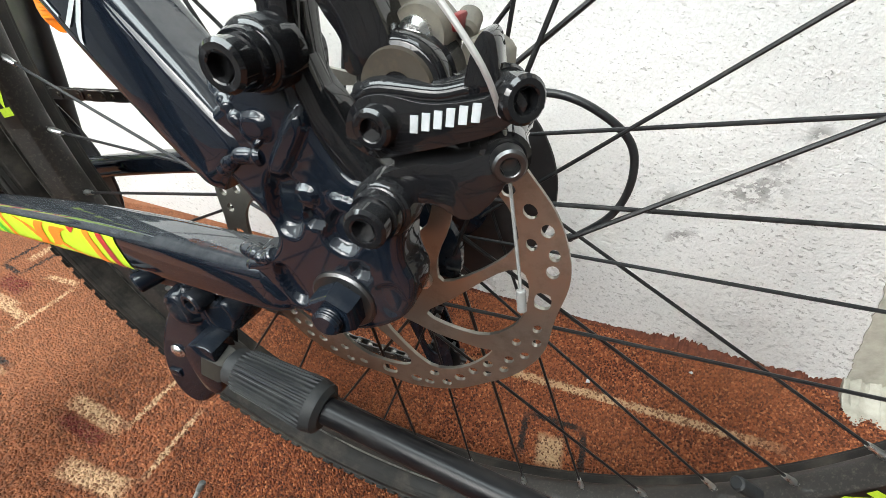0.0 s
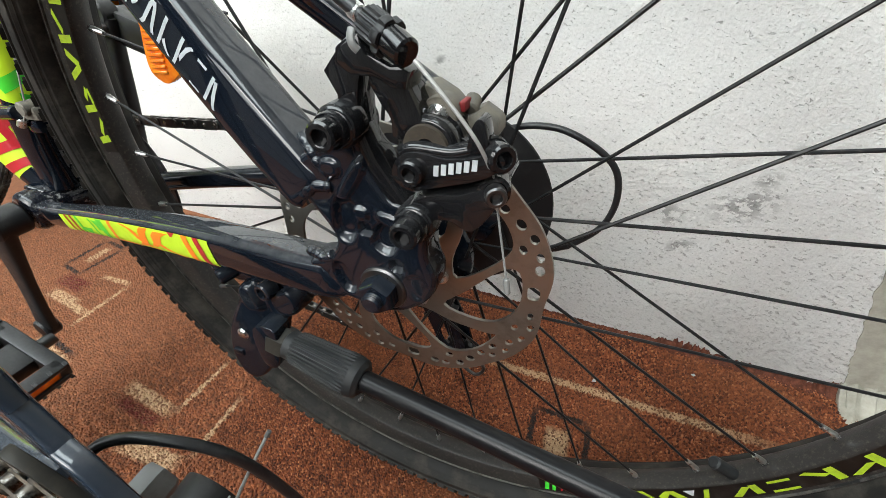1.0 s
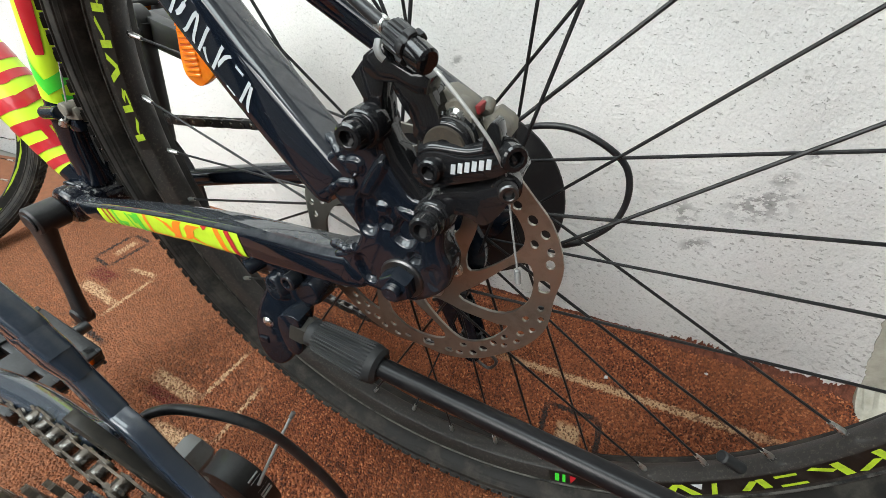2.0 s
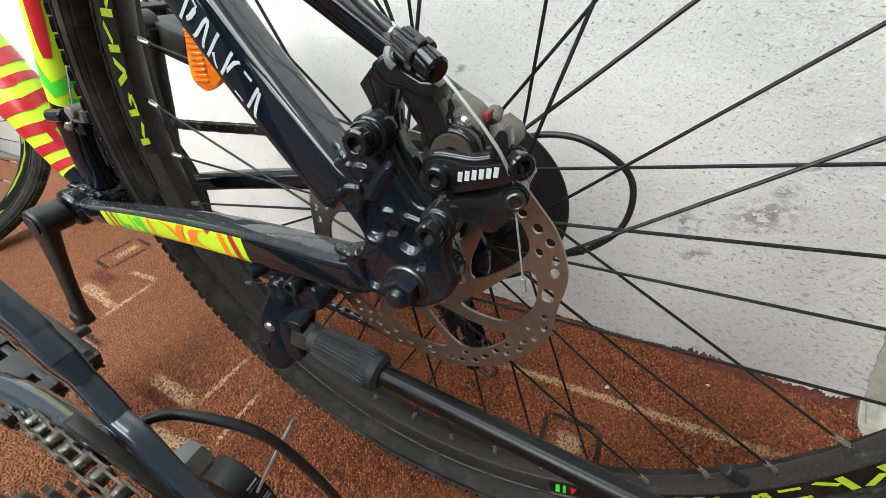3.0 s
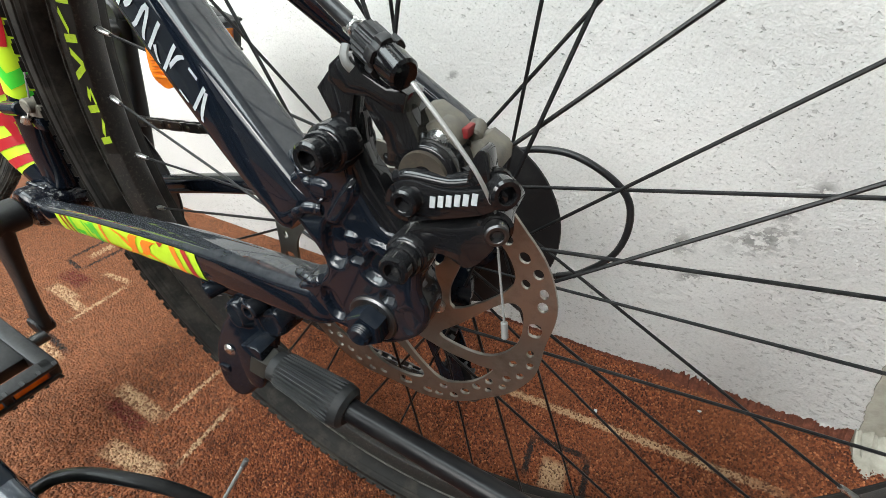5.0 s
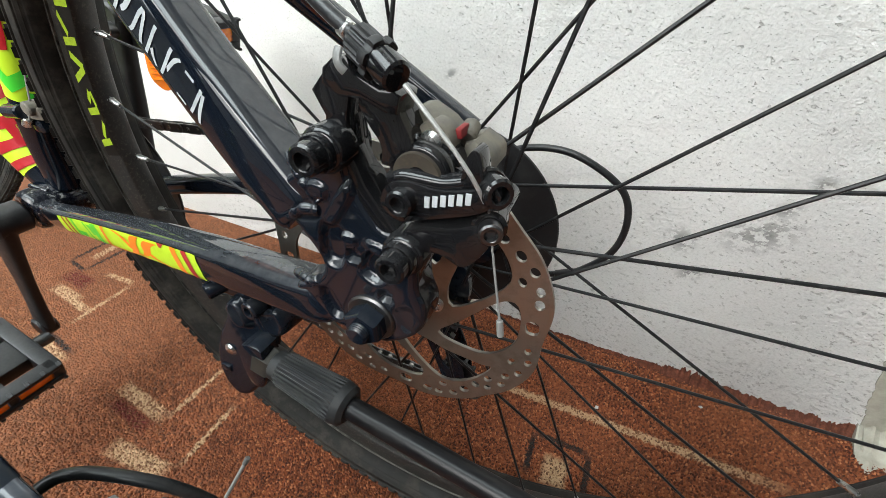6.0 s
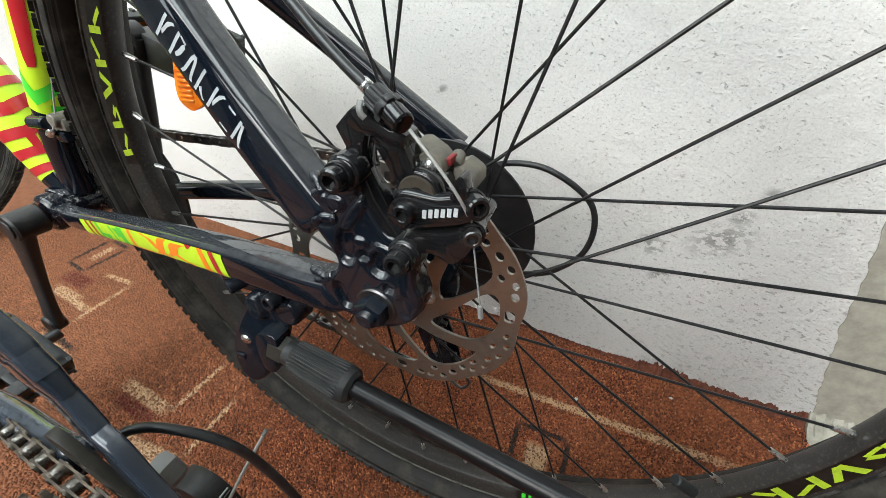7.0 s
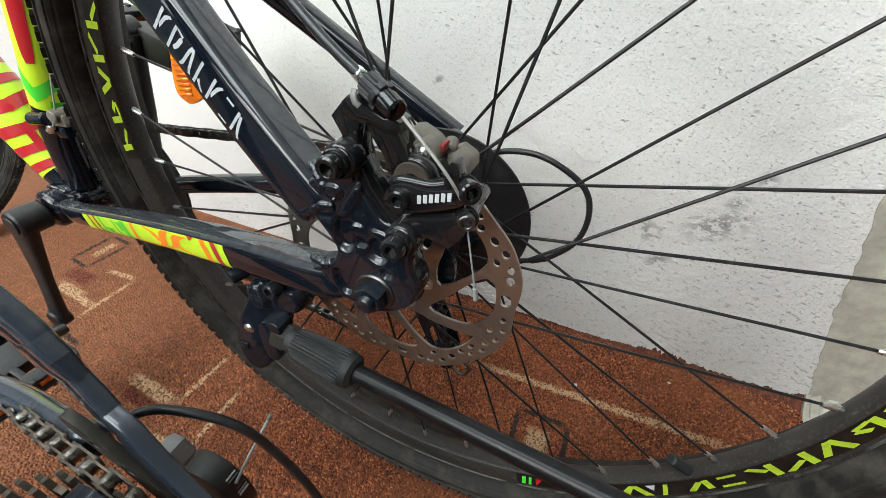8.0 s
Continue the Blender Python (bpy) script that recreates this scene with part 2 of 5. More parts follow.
def carpet_material():
    m, n, l, p = material("rust_brown_carpet")
    tc = n.new("ShaderNodeTexCoord").outputs["Object"]
    isl = n.new("ShaderNodeNewGeometry").outputs["Random Per Island"]
    fibre = noise_node(n, l, 900.0, 3, 0.7, tc)
    blot = noise_node(n, l, 60.0, 4, 0.6, tc)
    cloud = noise_node(n, l, 7.0, 4, 0.6, tc)
    base = ramp(n, l, isl, [(0.0, (0.028, 0.005, 0.0016)), (0.40, (0.118, 0.027, 0.0082)), (0.85, (0.275, 0.080, 0.026)), (1.0, (0.42, 0.165, 0.070))])
    worn_c = ramp(n, l, cloud.outputs["Fac"], [(0.35, (0, 0, 0)), (0.75, (0.5, 0.5, 0.5))])
    col = mixc(n, l, worn_c.outputs["Color"], base.outputs["Color"], (0.27, 0.092, 0.036))
    # browner towards the left: glancing light on flattened pile, put into the colour
    pile_axes = n.new("ShaderNodeSeparateXYZ")
    l.new(tc, pile_axes.inputs[0])
    left_sheen = n.new("ShaderNodeMapRange")
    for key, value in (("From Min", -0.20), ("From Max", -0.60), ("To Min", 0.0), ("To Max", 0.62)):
        left_sheen.inputs[key].default_value = value
    l.new(pile_axes.outputs["X"], left_sheen.inputs["Value"])
    col = mixc(n, l, left_sheen.outputs["Result"], col, (0.215, 0.090, 0.042))
    shade = ramp(n, l, blot.outputs["Fac"], [(0.3, (0.8, 0.8, 0.8)), (0.7, (1.1, 1.1, 1.1))])
    col = mixc(n, l, 1.0, col, shade.outputs["Color"], "MULTIPLY")
    # woven motifs: each row is centre x, y, half length, half width, turn, colour (0 beige, 1 black, 2 dark red)
    wob = n.new("ShaderNodeVectorMath")
    wob.operation = "MULTIPLY_ADD"
    jit = noise_node(n, l, 170.0, 2, 0.7, tc)
    l.new(jit.outputs["Color"], wob.inputs[0])
    wob.inputs[1].default_value = (0.008, 0.008, 0.0)
    l.new(tc, wob.inputs[2])
    shift = n.new("ShaderNodeVectorMath")
    shift.operation = "SUBTRACT"
    shift.inputs[1].default_value = (0.004, 0.004, 0.0)
    l.new(wob.outputs[0], shift.inputs[0])
    thr = ramp(n, l, isl, [(0.25, (0.0, 0.0, 0.0)), (0.6, (1, 1, 1))])
    tones = ((0.42, 0.27, 0.155), (0.020, 0.014, 0.012), (0.11, 0.018, 0.010))
    solid = (0.75, 0.45, 0.9)
    for cx, cy, hl, hw, turn, tone in MOTIFS:
        mp = n.new("ShaderNodeMapping")
        mp.vector_type = "TEXTURE"
        mp.inputs["Location"].default_value = (cx, cy, 0)
        mp.inputs["Rotation"].default_value = (0, 0, radians(turn))
        mp.inputs["Scale"].default_value = (hl, hw, 1)
        l.new(shift.outputs[0], mp.inputs["Vector"])
        ab = n.new("ShaderNodeVectorMath")
        ab.operation = "ABSOLUTE"
        l.new(mp.outputs[0], ab.inputs[0])
        sx = n.new("ShaderNodeSeparateXYZ")
        l.new(ab.outputs[0], sx.inputs[0])
        mx = n.new("ShaderNodeMath")
        mx.operation = "MAXIMUM"
        l.new(sx.outputs[0], mx.inputs[0])
        l.new(sx.outputs[1], mx.inputs[1])
        msk = ramp(n, l, mx.outputs[0], [(0.6, (1, 1, 1)), (1.0, (0, 0, 0))])
        both = mixc(n, l, solid[tone], msk.outputs["Color"], thr.outputs["Color"], "MULTIPLY")
        col = mixc(n, l, both, col, tones[tone])
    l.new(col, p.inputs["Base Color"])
    p.inputs["Roughness"].default_value = 0.95
    bump(n, l, p, fibre.outputs["Fac"], 0.6, 0.001)
    return m


MOTIFS = (
    # open black square with a beige field
    (0.094, 0.090, 0.034, 0.0040, -2, 1), (0.0615, 0.066, 0.0040, 0.027, 0, 1), (0.125, 0.062, 0.0040, 0.029, 0, 1), (0.092, 0.054, 0.016, 0.020, 0, 0),
    # long faint beige line
    (0.145, 0.135, 0.190, 0.0065, -2.5, 0),
    # black rectangle with a beige bar
    (-0.914, 0.146, 0.006, 0.047, -5, 1), (-0.846, 0.135, 0.006, 0.047, -8, 1), (-0.874, 0.185, 0.038, 0.005, -8, 1), (-0.885, 0.097, 0.036, 0.005, -10, 1), (-0.877, 0.149, 0.012, 0.028, -5, 0),
    # beige and dark red steps
    (-0.713, 0.043, 0.006, 0.058, -3, 0), (-0.754, 0.101, 0.045, 0.006, 0, 0), (-0.760, 0.025, 0.045, 0.008, -8, 0), (-0.81, 0.035, 0.05, 0.012, -5, 0), (-0.835, 0.07, 0.05, 0.018, -5, 2),
    (-0.387, -0.024, 0.0045, 0.050, -5, 0), (-0.446, -0.065, 0.058, 0.011, -6, 0), (-0.446, -0.085, 0.052, 0.010, -6, 2), (-0.3195, -0.064, 0.0045, 0.046, 0, 0), (-0.376, -0.122, 0.056, 0.013, 2, 0),
    # corner edged in black
    (-0.697, -0.042, 0.064, 0.005, -8, 1), (-0.690, -0.057, 0.060, 0.009, -8, 0),
)
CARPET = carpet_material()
DULL_GREY = worn("dull_grey_plaster", (0.30, 0.30, 0.30), (0.22, 0.22, 0.215), 0.9, 0.0, 0.0, 5, 0.7, 1.0, 0.35, 0.7)
GROUND = worn("grey_screed", (0.3, 0.29, 0.27), (0.2, 0.19, 0.18), 0.9, 0.0, 0.0, 4, 0.8, 1.0, 0.35, 0.7)


# ---- mesh helpers ----
def mesh_of(bm, name, mat, smooth=True):
    bmesh.ops.recalc_face_normals(bm, faces=bm.faces)
    me = bpy.data.meshes.new(name)
    bm.to_mesh(me)
    bm.free()
    if smooth:
        for poly in me.polygons:
            poly.use_smooth = True
        me.set_sharp_from_angle(angle=radians(38))
    me.materials.append(mat)
    return me


def part(name, bm, mat, parent=None, label="", smooth=True):
    ob = new(name, mesh_of(bm, name, mat, smooth))
    ob.parent = parent
    return tagged(ob, label)


def shared(name, me, m, parent, label=""):
    ob = new(name, me)
    ob.parent = parent
    ob.matrix_basis = m
    return tagged(ob, label)


def thing(name, m, label, category, group="", kind=""):
    ob = new(name)
    ob.matrix_basis = m
    ob.empty_display_size = 0.05
    return tagged(ob, label, category, group, kind)


def box(x0, x1, y0, y1, z0, z1, bevel=0.0, bm=None, segs=2):
    own = bmesh.new()
    bmesh.ops.create_cube(own, size=1.0)
    for v in own.verts:
        v.co = Vector((x0 + (v.co.x + 0.5) * (x1 - x0), y0 + (v.co.y + 0.5) * (y1 - y0), z0 + (v.co.z + 0.5) * (z1 - z0)))
    if bevel:
        bmesh.ops.bevel(own, geom=list(own.edges), offset=bevel, segments=segs, affect="EDGES", profile=0.5)
    return join(bm, own)


def join(bm, other, m=None):
    if m is not None:
        bmesh.ops.transform(other, matrix=m, verts=other.verts)
    if bm is None:
        return other
    me = bpy.data.meshes.new("tmp")
    other.to_mesh(me)
    other.free()
    bm.from_mesh(me)
    bpy.data.meshes.remove(me)
    return bm


def spin(profile, n=32, bm=None, m=None, closed=False):
    """A body of revolution about y: profile rows are (radius, y). closed joins last row to first."""
    own = bmesh.new()
    rings = []
    for r, y in profile:
        if r < 1e-6:
            rings.append([own.verts.new((0, y, 0))])
        else:
            rings.append([own.verts.new((r * math.cos(2 * math.pi * k / n), y, r * math.sin(2 * math.pi * k / n))) for k in range(n)])
    pairs = list(zip(rings, rings[1:])) + ([(rings[-1], rings[0])] if closed else [])
    for a, b in pairs:
        for k in range(n):
            j = (k + 1) % n
            if len(a) == 1 and len(b) > 1:
                own.faces.new((a[0], b[j], b[k]))
            elif len(b) == 1 and len(a) > 1:
                own.faces.new((a[k], a[j], b[0]))
            elif len(a) > 1:
                own.faces.new((a[k], a[j], b[j], b[k]))
    return join(bm, own, m)


def smooth_path(pts, n):
    """n points on a Catmull-Rom curve through pts."""
    pts = [Vector(p) for p in pts]
    ext = [pts[0] * 2 - pts[1]] + pts + [pts[-1] * 2 - pts[-2]]
    out = []
    for k in range(n):
        u = k / (n - 1) * (len(pts) - 1)
        i = min(int(u), len(pts) - 2)
        f = u - i
        a, b, c, d = ext[i:i + 4]
        out.append(0.5 * (2 * b + (c - a) * f + (2 * a - 5 * b + 4 * c - d) * f * f + (3 * b - a - 3 * c + d) * f ** 3))
    return out


def tube(pts, r, n=16, bm=None, up=(0, 1, 0), aspect=1.0, power=2.0, cap=True):
    """A tube along pts. r: a radius or one a point; aspect: width along 'up' over width across; power over 2 squares the section."""
    own = bmesh.new()
    pts = [Vector(p) for p in pts]
    rs = [r] * len(pts) if isinstance(r, (int, float)) else [float(np.interp(k / (len(pts) - 1), np.linspace(0, 1, len(r)), r)) for k in range(len(pts))]
    up = Vector(up)
    rings = []
    for k, p in enumerate(pts):
        d = (pts[min(k + 1, len(pts) - 1)] - pts[max(k - 1, 0)]).normalized()
        s = d.cross(up).normalized()
        w = s.cross(d).normalized()
        ring = []
        for j in range(n):
            a = 2 * math.pi * j / n
            c, e = math.cos(a), math.sin(a)
            c, e = math.copysign(abs(c) ** (2 / power), c), math.copysign(abs(e) ** (2 / power), e)
            ring.append(own.verts.new(p + rs[k] * (c * s + aspect * e * w)))
        rings.append(ring)
    for a, b in zip(rings, rings[1:]):
        for j in range(n):
            i = (j + 1) % n
            own.faces.new((a[j], a[i], b[i], b[j]))
    if cap:
        own.faces.new(rings[0])
        own.faces.new(list(reversed(rings[-1])))
    return join(bm, own)


def rod(a, b, r, n=12, bm=None, bevel=0.0):
    a, b = Vector(a), Vector(b)
    d = b - a
    m = Matrix.Translation(a) @ Vector((0, 1, 0)).rotation_difference(d).to_matrix().to_4x4()
    h, c = d.length, min(bevel, r * 0.5)
    prof = [(0, 0), (r - c, 0), (r, c), (r, h - c), (r - c, h), (0, h)] if c else [(0, 0), (r, 0), (r, h), (0, h)]
    return spin(prof, n, bm, m)


def plate(outer, holes, y0, y1, bm=None, bevel=0.0):
    """A flat plate cut in the xz plane between y0 and y1, with holes through it."""
    own = bmesh.new()
    edges = []
    for loop in [outer] + list(holes):
        vs = [own.verts.new((x, y0, z)) for x, z in loop]
        edges += [own.edges.new((vs[k], vs[(k + 1) % len(vs)])) for k in range(len(vs))]
    bmesh.ops.triangle_fill(own, edges=edges, use_beauty=True, use_dissolve=False)
    ex = bmesh.ops.extrude_face_region(own, geom=list(own.faces))
    for v in ex["geom"]:
        if isinstance(v, bmesh.types.BMVert):
            v.co.y = y1
    if bevel:
        bmesh.ops.recalc_face_normals(own, faces=own.faces)
        sharp = [e for e in own.edges if len(e.link_faces) == 2 and e.calc_face_angle(0) > 0.7 and abs(e.verts[0].co.y - e.verts[1].co.y) < 1e-6]
        bmesh.ops.bevel(own, geom=sharp, offset=bevel, segments=2, affect="EDGES", profile=0.5, clamp_overlap=True)
    return join(bm, own)


def ring_pts(cx, cz, rx, rz=None, n=12, turn=0.0):
    rz = rx if rz is None else rz
    c, s = math.cos(turn), math.sin(turn)
    out = []
    for k in range(n):
        a = 2 * math.pi * k / n
        x, z = rx * math.cos(a), rz * math.sin(a)
        out.append((cx + c * x - s * z, cz + s * x + c * z))
    return out


def rounded(pts, n):
    """A closed smooth outline through pts."""
    m = len(pts)
    out = []
    for i in range(m):
        a, b, c, d = (Vector((*pts[(i + k) % m], 0)) for k in (-1, 0, 1, 2))
        for j in range(n):
            f = j / n
            q = 0.5 * (2 * b + (c - a) * f + (2 * a - 5 * b + 4 * c - d) * f * f + (3 * b - a - 3 * c + d) * f ** 3)
            out.append((q.x, q.y))
    return out


def hex_nut(a, d, across, h, bm=None, hole=0.0):
    """A six-sided nut with a chamfered face, from point a along d."""
    own = bmesh.new()
    r = across / math.sqrt(3)
    rows = [(r, 0.0), (r, h * 0.8), (r * 0.86, h)]
    rings = [[own.verts.new((q * math.cos(k * math.pi / 3), y, q * math.sin(k * math.pi / 3))) for k in range(6)] for q, y in rows]
    for p, q in zip(rings, rings[1:]):
        for k in range(6):
            own.faces.new((p[k], p[(k + 1) % 6], q[(k + 1) % 6], q[k]))
    own.faces.new(rings[0])
    own.faces.new(list(reversed(rings[-1])))
    return join(bm, own, Matrix.Translation(a) @ Vector((0, 1, 0)).rotation_difference(Vector(d)).to_matrix().to_4x4())


def socket_bolt(a, d, r, h, bm=None):
    """A cap-head bolt with a hexagon socket, from point a along d."""
    c = r * 0.15
    own = spin([(0, 0), (r, 0), (r, h - c), (r - c, h), (r * 0.62, h)], 20)
    k6 = [own.verts.new((r * 0.55 * math.cos(k * math.pi / 3), h, r * 0.55 * math.sin(k * math.pi / 3))) for k in range(6)]
    low = [own.verts.new((v.co.x, h * 0.45, v.co.z)) for v in k6]
    for k in range(6):
        own.faces.new((k6[k], k6[(k + 1) % 6], low[(k + 1) % 6], low[k]))
    own.faces.new(low)
    own.verts.ensure_lookup_table()
    spin([(r * 0.62, h), (r * 0.54, h - 0.0002)], 20, own)
    return join(bm, own, Matrix.Translation(a) @ Vector((0, 1, 0)).rotation_difference(Vector(d)).to_matrix().to_4x4())


# ---- setting: carpeted floor, plastered wall, concrete pier ----
def pile(parent):
    """Short bent loops of yarn that cover the carpet beside the wall, each a little mound of its own."""
    rng = np.random.default_rng(7)
    fields = []
    for step in (0.0024, 0.0035):
        gx, gy = np.meshgrid(np.arange(-1.25, 0.62, step), np.arange(-0.36, 0.33, step), indexing="ij")
        spots = np.stack([gx.ravel(), gy.ravel(), np.full(gx.size, step / 0.0030)], 1)
        spots[:, :2] += rng.uniform(-0.42, 0.42, (gx.size, 2)) * step
        close = (spots[:, 0] > -0.30) & (spots[:, 1] > -0.10)
        fields.append(spots[close if step < 0.003 else ~close])
    c = np.concatenate(fields)
    c = c[c[:, 1] < WALL_Y - 0.002 + np.tan(radians(WALL_TURN)) * c[:, 0]]
    size = c[:, 2]
    n = len(c)
    turn = rng.uniform(0, np.pi, n)
    long, wide, high = size * rng.uniform(0.0015, 0.0025, n), size * rng.uniform(0.0010, 0.0014, n), rng.uniform(0.0020, 0.0044, n)
    lean = rng.uniform(-0.0008, 0.0008, (n, 2))
    rows = []
    for ring, (sc, up) in enumerate(((1.0, 0.0), (0.82, 0.7))):
        for k in range(6):
            a = np.pi * k / 3
            u, w = np.cos(a) * long * sc, np.sin(a) * wide * sc
            rows.append(np.stack([c[:, 0] + u * np.cos(turn) - w * np.sin(turn) + lean[:, 0] * up, c[:, 1] + u * np.sin(turn) + w * np.cos(turn) + lean[:, 1] * up, FLOOR - 0.0008 + high * up], 1))
    rows.append(np.stack([c[:, 0] + lean[:, 0], c[:, 1] + lean[:, 1], FLOOR - 0.0008 + high], 1))
    verts = np.stack(rows, 1).reshape(-1, 3)
    tri = []
    for k in range(6):
        j = (k + 1) % 6
        tri += [(k, j, 6 + j), (k, 6 + j, 6 + k), (6 + k, 6 + j, 12)]
    faces = (np.array(tri)[None] + 13 * np.arange(n)[:, None, None]).reshape(-1, 3)
    me = bpy.data.meshes.new("carpet_pile")
    me.vertices.add(len(verts))
    me.vertices.foreach_set("co", verts.ravel())
    me.loops.add(faces.size)
    me.loops.foreach_set("vertex_index", faces.ravel().astype(np.int32))
    me.polygons.add(len(faces))
    me.polygons.foreach_set("loop_start", np.arange(0, faces.size, 3, dtype=np.int32))
    me.polygons.foreach_set("use_smooth", np.ones(len(faces), dtype=bool))
    me.update()
    me.validate()
    me.materials.append(CARPET)
    ob = new("carpet_pile", me)
    ob.parent = parent
    tagged(ob, "rust brown looped yarn", kind="stuff")


def build_setting():
    g = bmesh.new()
    bmesh.ops.create_grid(g, x_segments=8, y_segments=8, size=400)
    for v in g.verts:
        v.co.z = -0.06
    tagged(part("ground", g, GROUND, smooth=False), "grey cement ground outside the room", "ground", kind="structure")
    c = bmesh.new()
    bmesh.ops.create_grid(c, x_segments=150, y_segments=90, size=1)
    for v in c.verts:
        v.co.x, v.co.y = -0.5 + v.co.x * 2.5, -0.55 + v.co.y * 0.95
        v.co.z = FLOOR + 0.001 * noise.noise(v.co * 6.0)
    rim = [e for e in c.edges if e.is_boundary]
    ex = bmesh.ops.extrude_edge_only(c, edges=rim)
    for v in ex["geom"]:
        if isinstance(v, bmesh.types.BMVert):
            v.co.z = -0.05
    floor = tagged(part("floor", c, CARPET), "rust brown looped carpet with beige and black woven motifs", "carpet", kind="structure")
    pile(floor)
    w = box(-3.4, 2.4, 0.0, 0.16, -0.05, 2.5, 0.004)
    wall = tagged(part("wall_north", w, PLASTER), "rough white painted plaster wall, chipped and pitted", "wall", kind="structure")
    wall.matrix_basis = pose(0, WALL_Y, 0, 0, 0, WALL_TURN)
    # fillet of red oxide painted mortar along the foot of the wall, ragged along its top
    def fillet(x0, x1, n, heights, out, seed, ragged):
        bm = bmesh.new()
        rows = []
        for k in range(n + 1):
            x = x0 + (x1 - x0) * k / n
            h = 0.8 * float(np.interp(x, *heights)) * (1 + ragged * noise.noise(Vector((x * 90, seed, 0.3))) + ragged * 1.1 * noise.noise(Vector((x * 330, seed, 1.3))) + ragged * 0.7 * noise.noise(Vector((x * 800, seed, 4.7))))
            o = float(np.interp(x, *out)) * (1 + 0.4 * noise.noise(Vector((x * 70, seed, 2.1))))
            rows.append([bm.verts.new((x, y, FLOOR + z)) for y, z in ((0.004, -0.004), (-o, -0.004), (-o, 0.001), (-o * 0.55, h * 0.35), (-0.0022, h), (0.004, h + 0.0008))])
        for p, q in zip(rows, rows[1:]):
            for j in range(6):
                bm.faces.new((p[j], p[(j + 1) % 6], q[(j + 1) % 6], q[j]))
        bm.faces.new(rows[0])
        bm.faces.new(list(reversed(rows[-1])))
        return bm

    part("mortar_fillet", fillet(-0.35, 0.402, 900, ((-0.35, 0.0, 0.15, 0.185, 0.217, 0.25, 0.272, 0.31, 0.354, 0.372, 0.40), (0.004, 0.004, 0.004, 0.007, 0.014, 0.018, 0.009, 0.009, 0.008, 0.011, 0.016)), ((-0.35, 0.1, 0.2, 0.40), (0.003, 0.004, 0.011, 0.014)), 4.0, 0.5), RED_OXIDE, wall, "flaking red oxide paint on the wall's foot")
    # bare cement coat beside the white paint, with a ragged edge, and its spill over the carpet
    edge = []
    for k in range(181):
        z = FLOOR + 2.5 * (k / 180) ** 2.4
        x = float(np.interp(z, (-0.02, 0.0545, 0.105, 0.3, 2.5), (0.405, 0.389, 0.377, 0.345, 0.25)))
        edge.append((x + 0.004 * noise.noise(Vector((z * 40, 3.1, 0))) + 0.0022 * noise.noise(Vector((z * 240, 7.1, 0))), z))
    pier = tagged(part("pier", plate([(2.1, FLOOR + 2.5), (2.1, FLOOR)] + edge, [], -0.0010, 0.002, None, 0.0004), CONCRETE), "pale grey bare cement coat beside the white paint", "wall", kind="structure")
    pier.matrix_basis = wall.matrix_basis
    spill = fillet(0.398, 0.75, 160, ((0.398, 0.42, 0.75), (0.022, 0.030, 0.035)), ((0.398, 0.404, 0.412, 0.425, 0.75), (0.030, 0.042, 0.036, 0.044, 0.048)), 9.0, 0.25)
    part("cement_spill", spill, CONCRETE, pier, "rough cement foot over the carpet")
    # plain walls and ceiling added out of view to close the room and shape its light; the wall behind and the ceiling
    # each have an opening
    south = plate([(-3.2, -0.05), (2.2, -0.05), (2.2, 2.5), (-3.2, 2.5)], [[(-2.25, 0.93), (0.75, 0.93), (0.75, 2.4), (-2.25, 2.4)]], -1.55, -1.40)
    tagged(part("wall_south", south, DULL_GREY, smooth=False), "plain grey wall added out of view, with a window opening", "wall", kind="structure")
    tagged(part("wall_east", box(2.2, 2.35, -1.55, 0.4, -0.05, 2.5), DULL_GREY, smooth=False), "plain grey wall added out of view", "wall", kind="structure")
    tagged(part("wall_west", box(-3.35, -3.2, -1.55, 0.7, -0.05, 2.5), DULL_GREY, smooth=False), "plain grey wall added out of view", "wall", kind="structure")
    lid = plate([(-3.4, 0.75), (2.4, 0.75), (2.4, -1.6), (-3.4, -1.6)], [[(-2.2, -1.35), (0.7, -1.35), (0.7, -0.25), (-2.2, -0.25)]], 2.5, 2.62)
    for v in lid.verts:
        v.co.y, v.co.z = v.co.z, v.co.y
    tagged(part("ceiling", lid, PLASTER, smooth=False), "plain white ceiling added out of view, with a long opening", "ceiling", kind="structure")


def scrap(x, y, turn, size):
    """A torn fleck of white paper lying on the pile."""
    b = plate([(-0.5 * size, -0.3 * size), (0.4 * size, -0.4 * size), (0.55 * size, 0.2 * size), (-0.1 * size, 0.45 * size)], [], -0.0004, 0.0004)
    ob = part("paper_scrap", b, WHITE_PRINT, smooth=False)
    ob.matrix_basis = pose(x, y, FLOOR + 0.0034, 0, 0, turn) @ pose(0, 0, 0, 82, 0, 0)
    tagged(ob, "tiny white paper fleck lying on the carpet", "scrap", "paper flecks on the carpet")


FLOOR, WALL_Y, WALL_TURN = -0.0185, 0.2645, -5.4
build_setting()
scrap(0.2425, 0.199, 20, 0.0045)
scrap(0.125, 0.1514, 70, 0.0055)

# ---- the wheels ----
HOLE = radians(155.5)


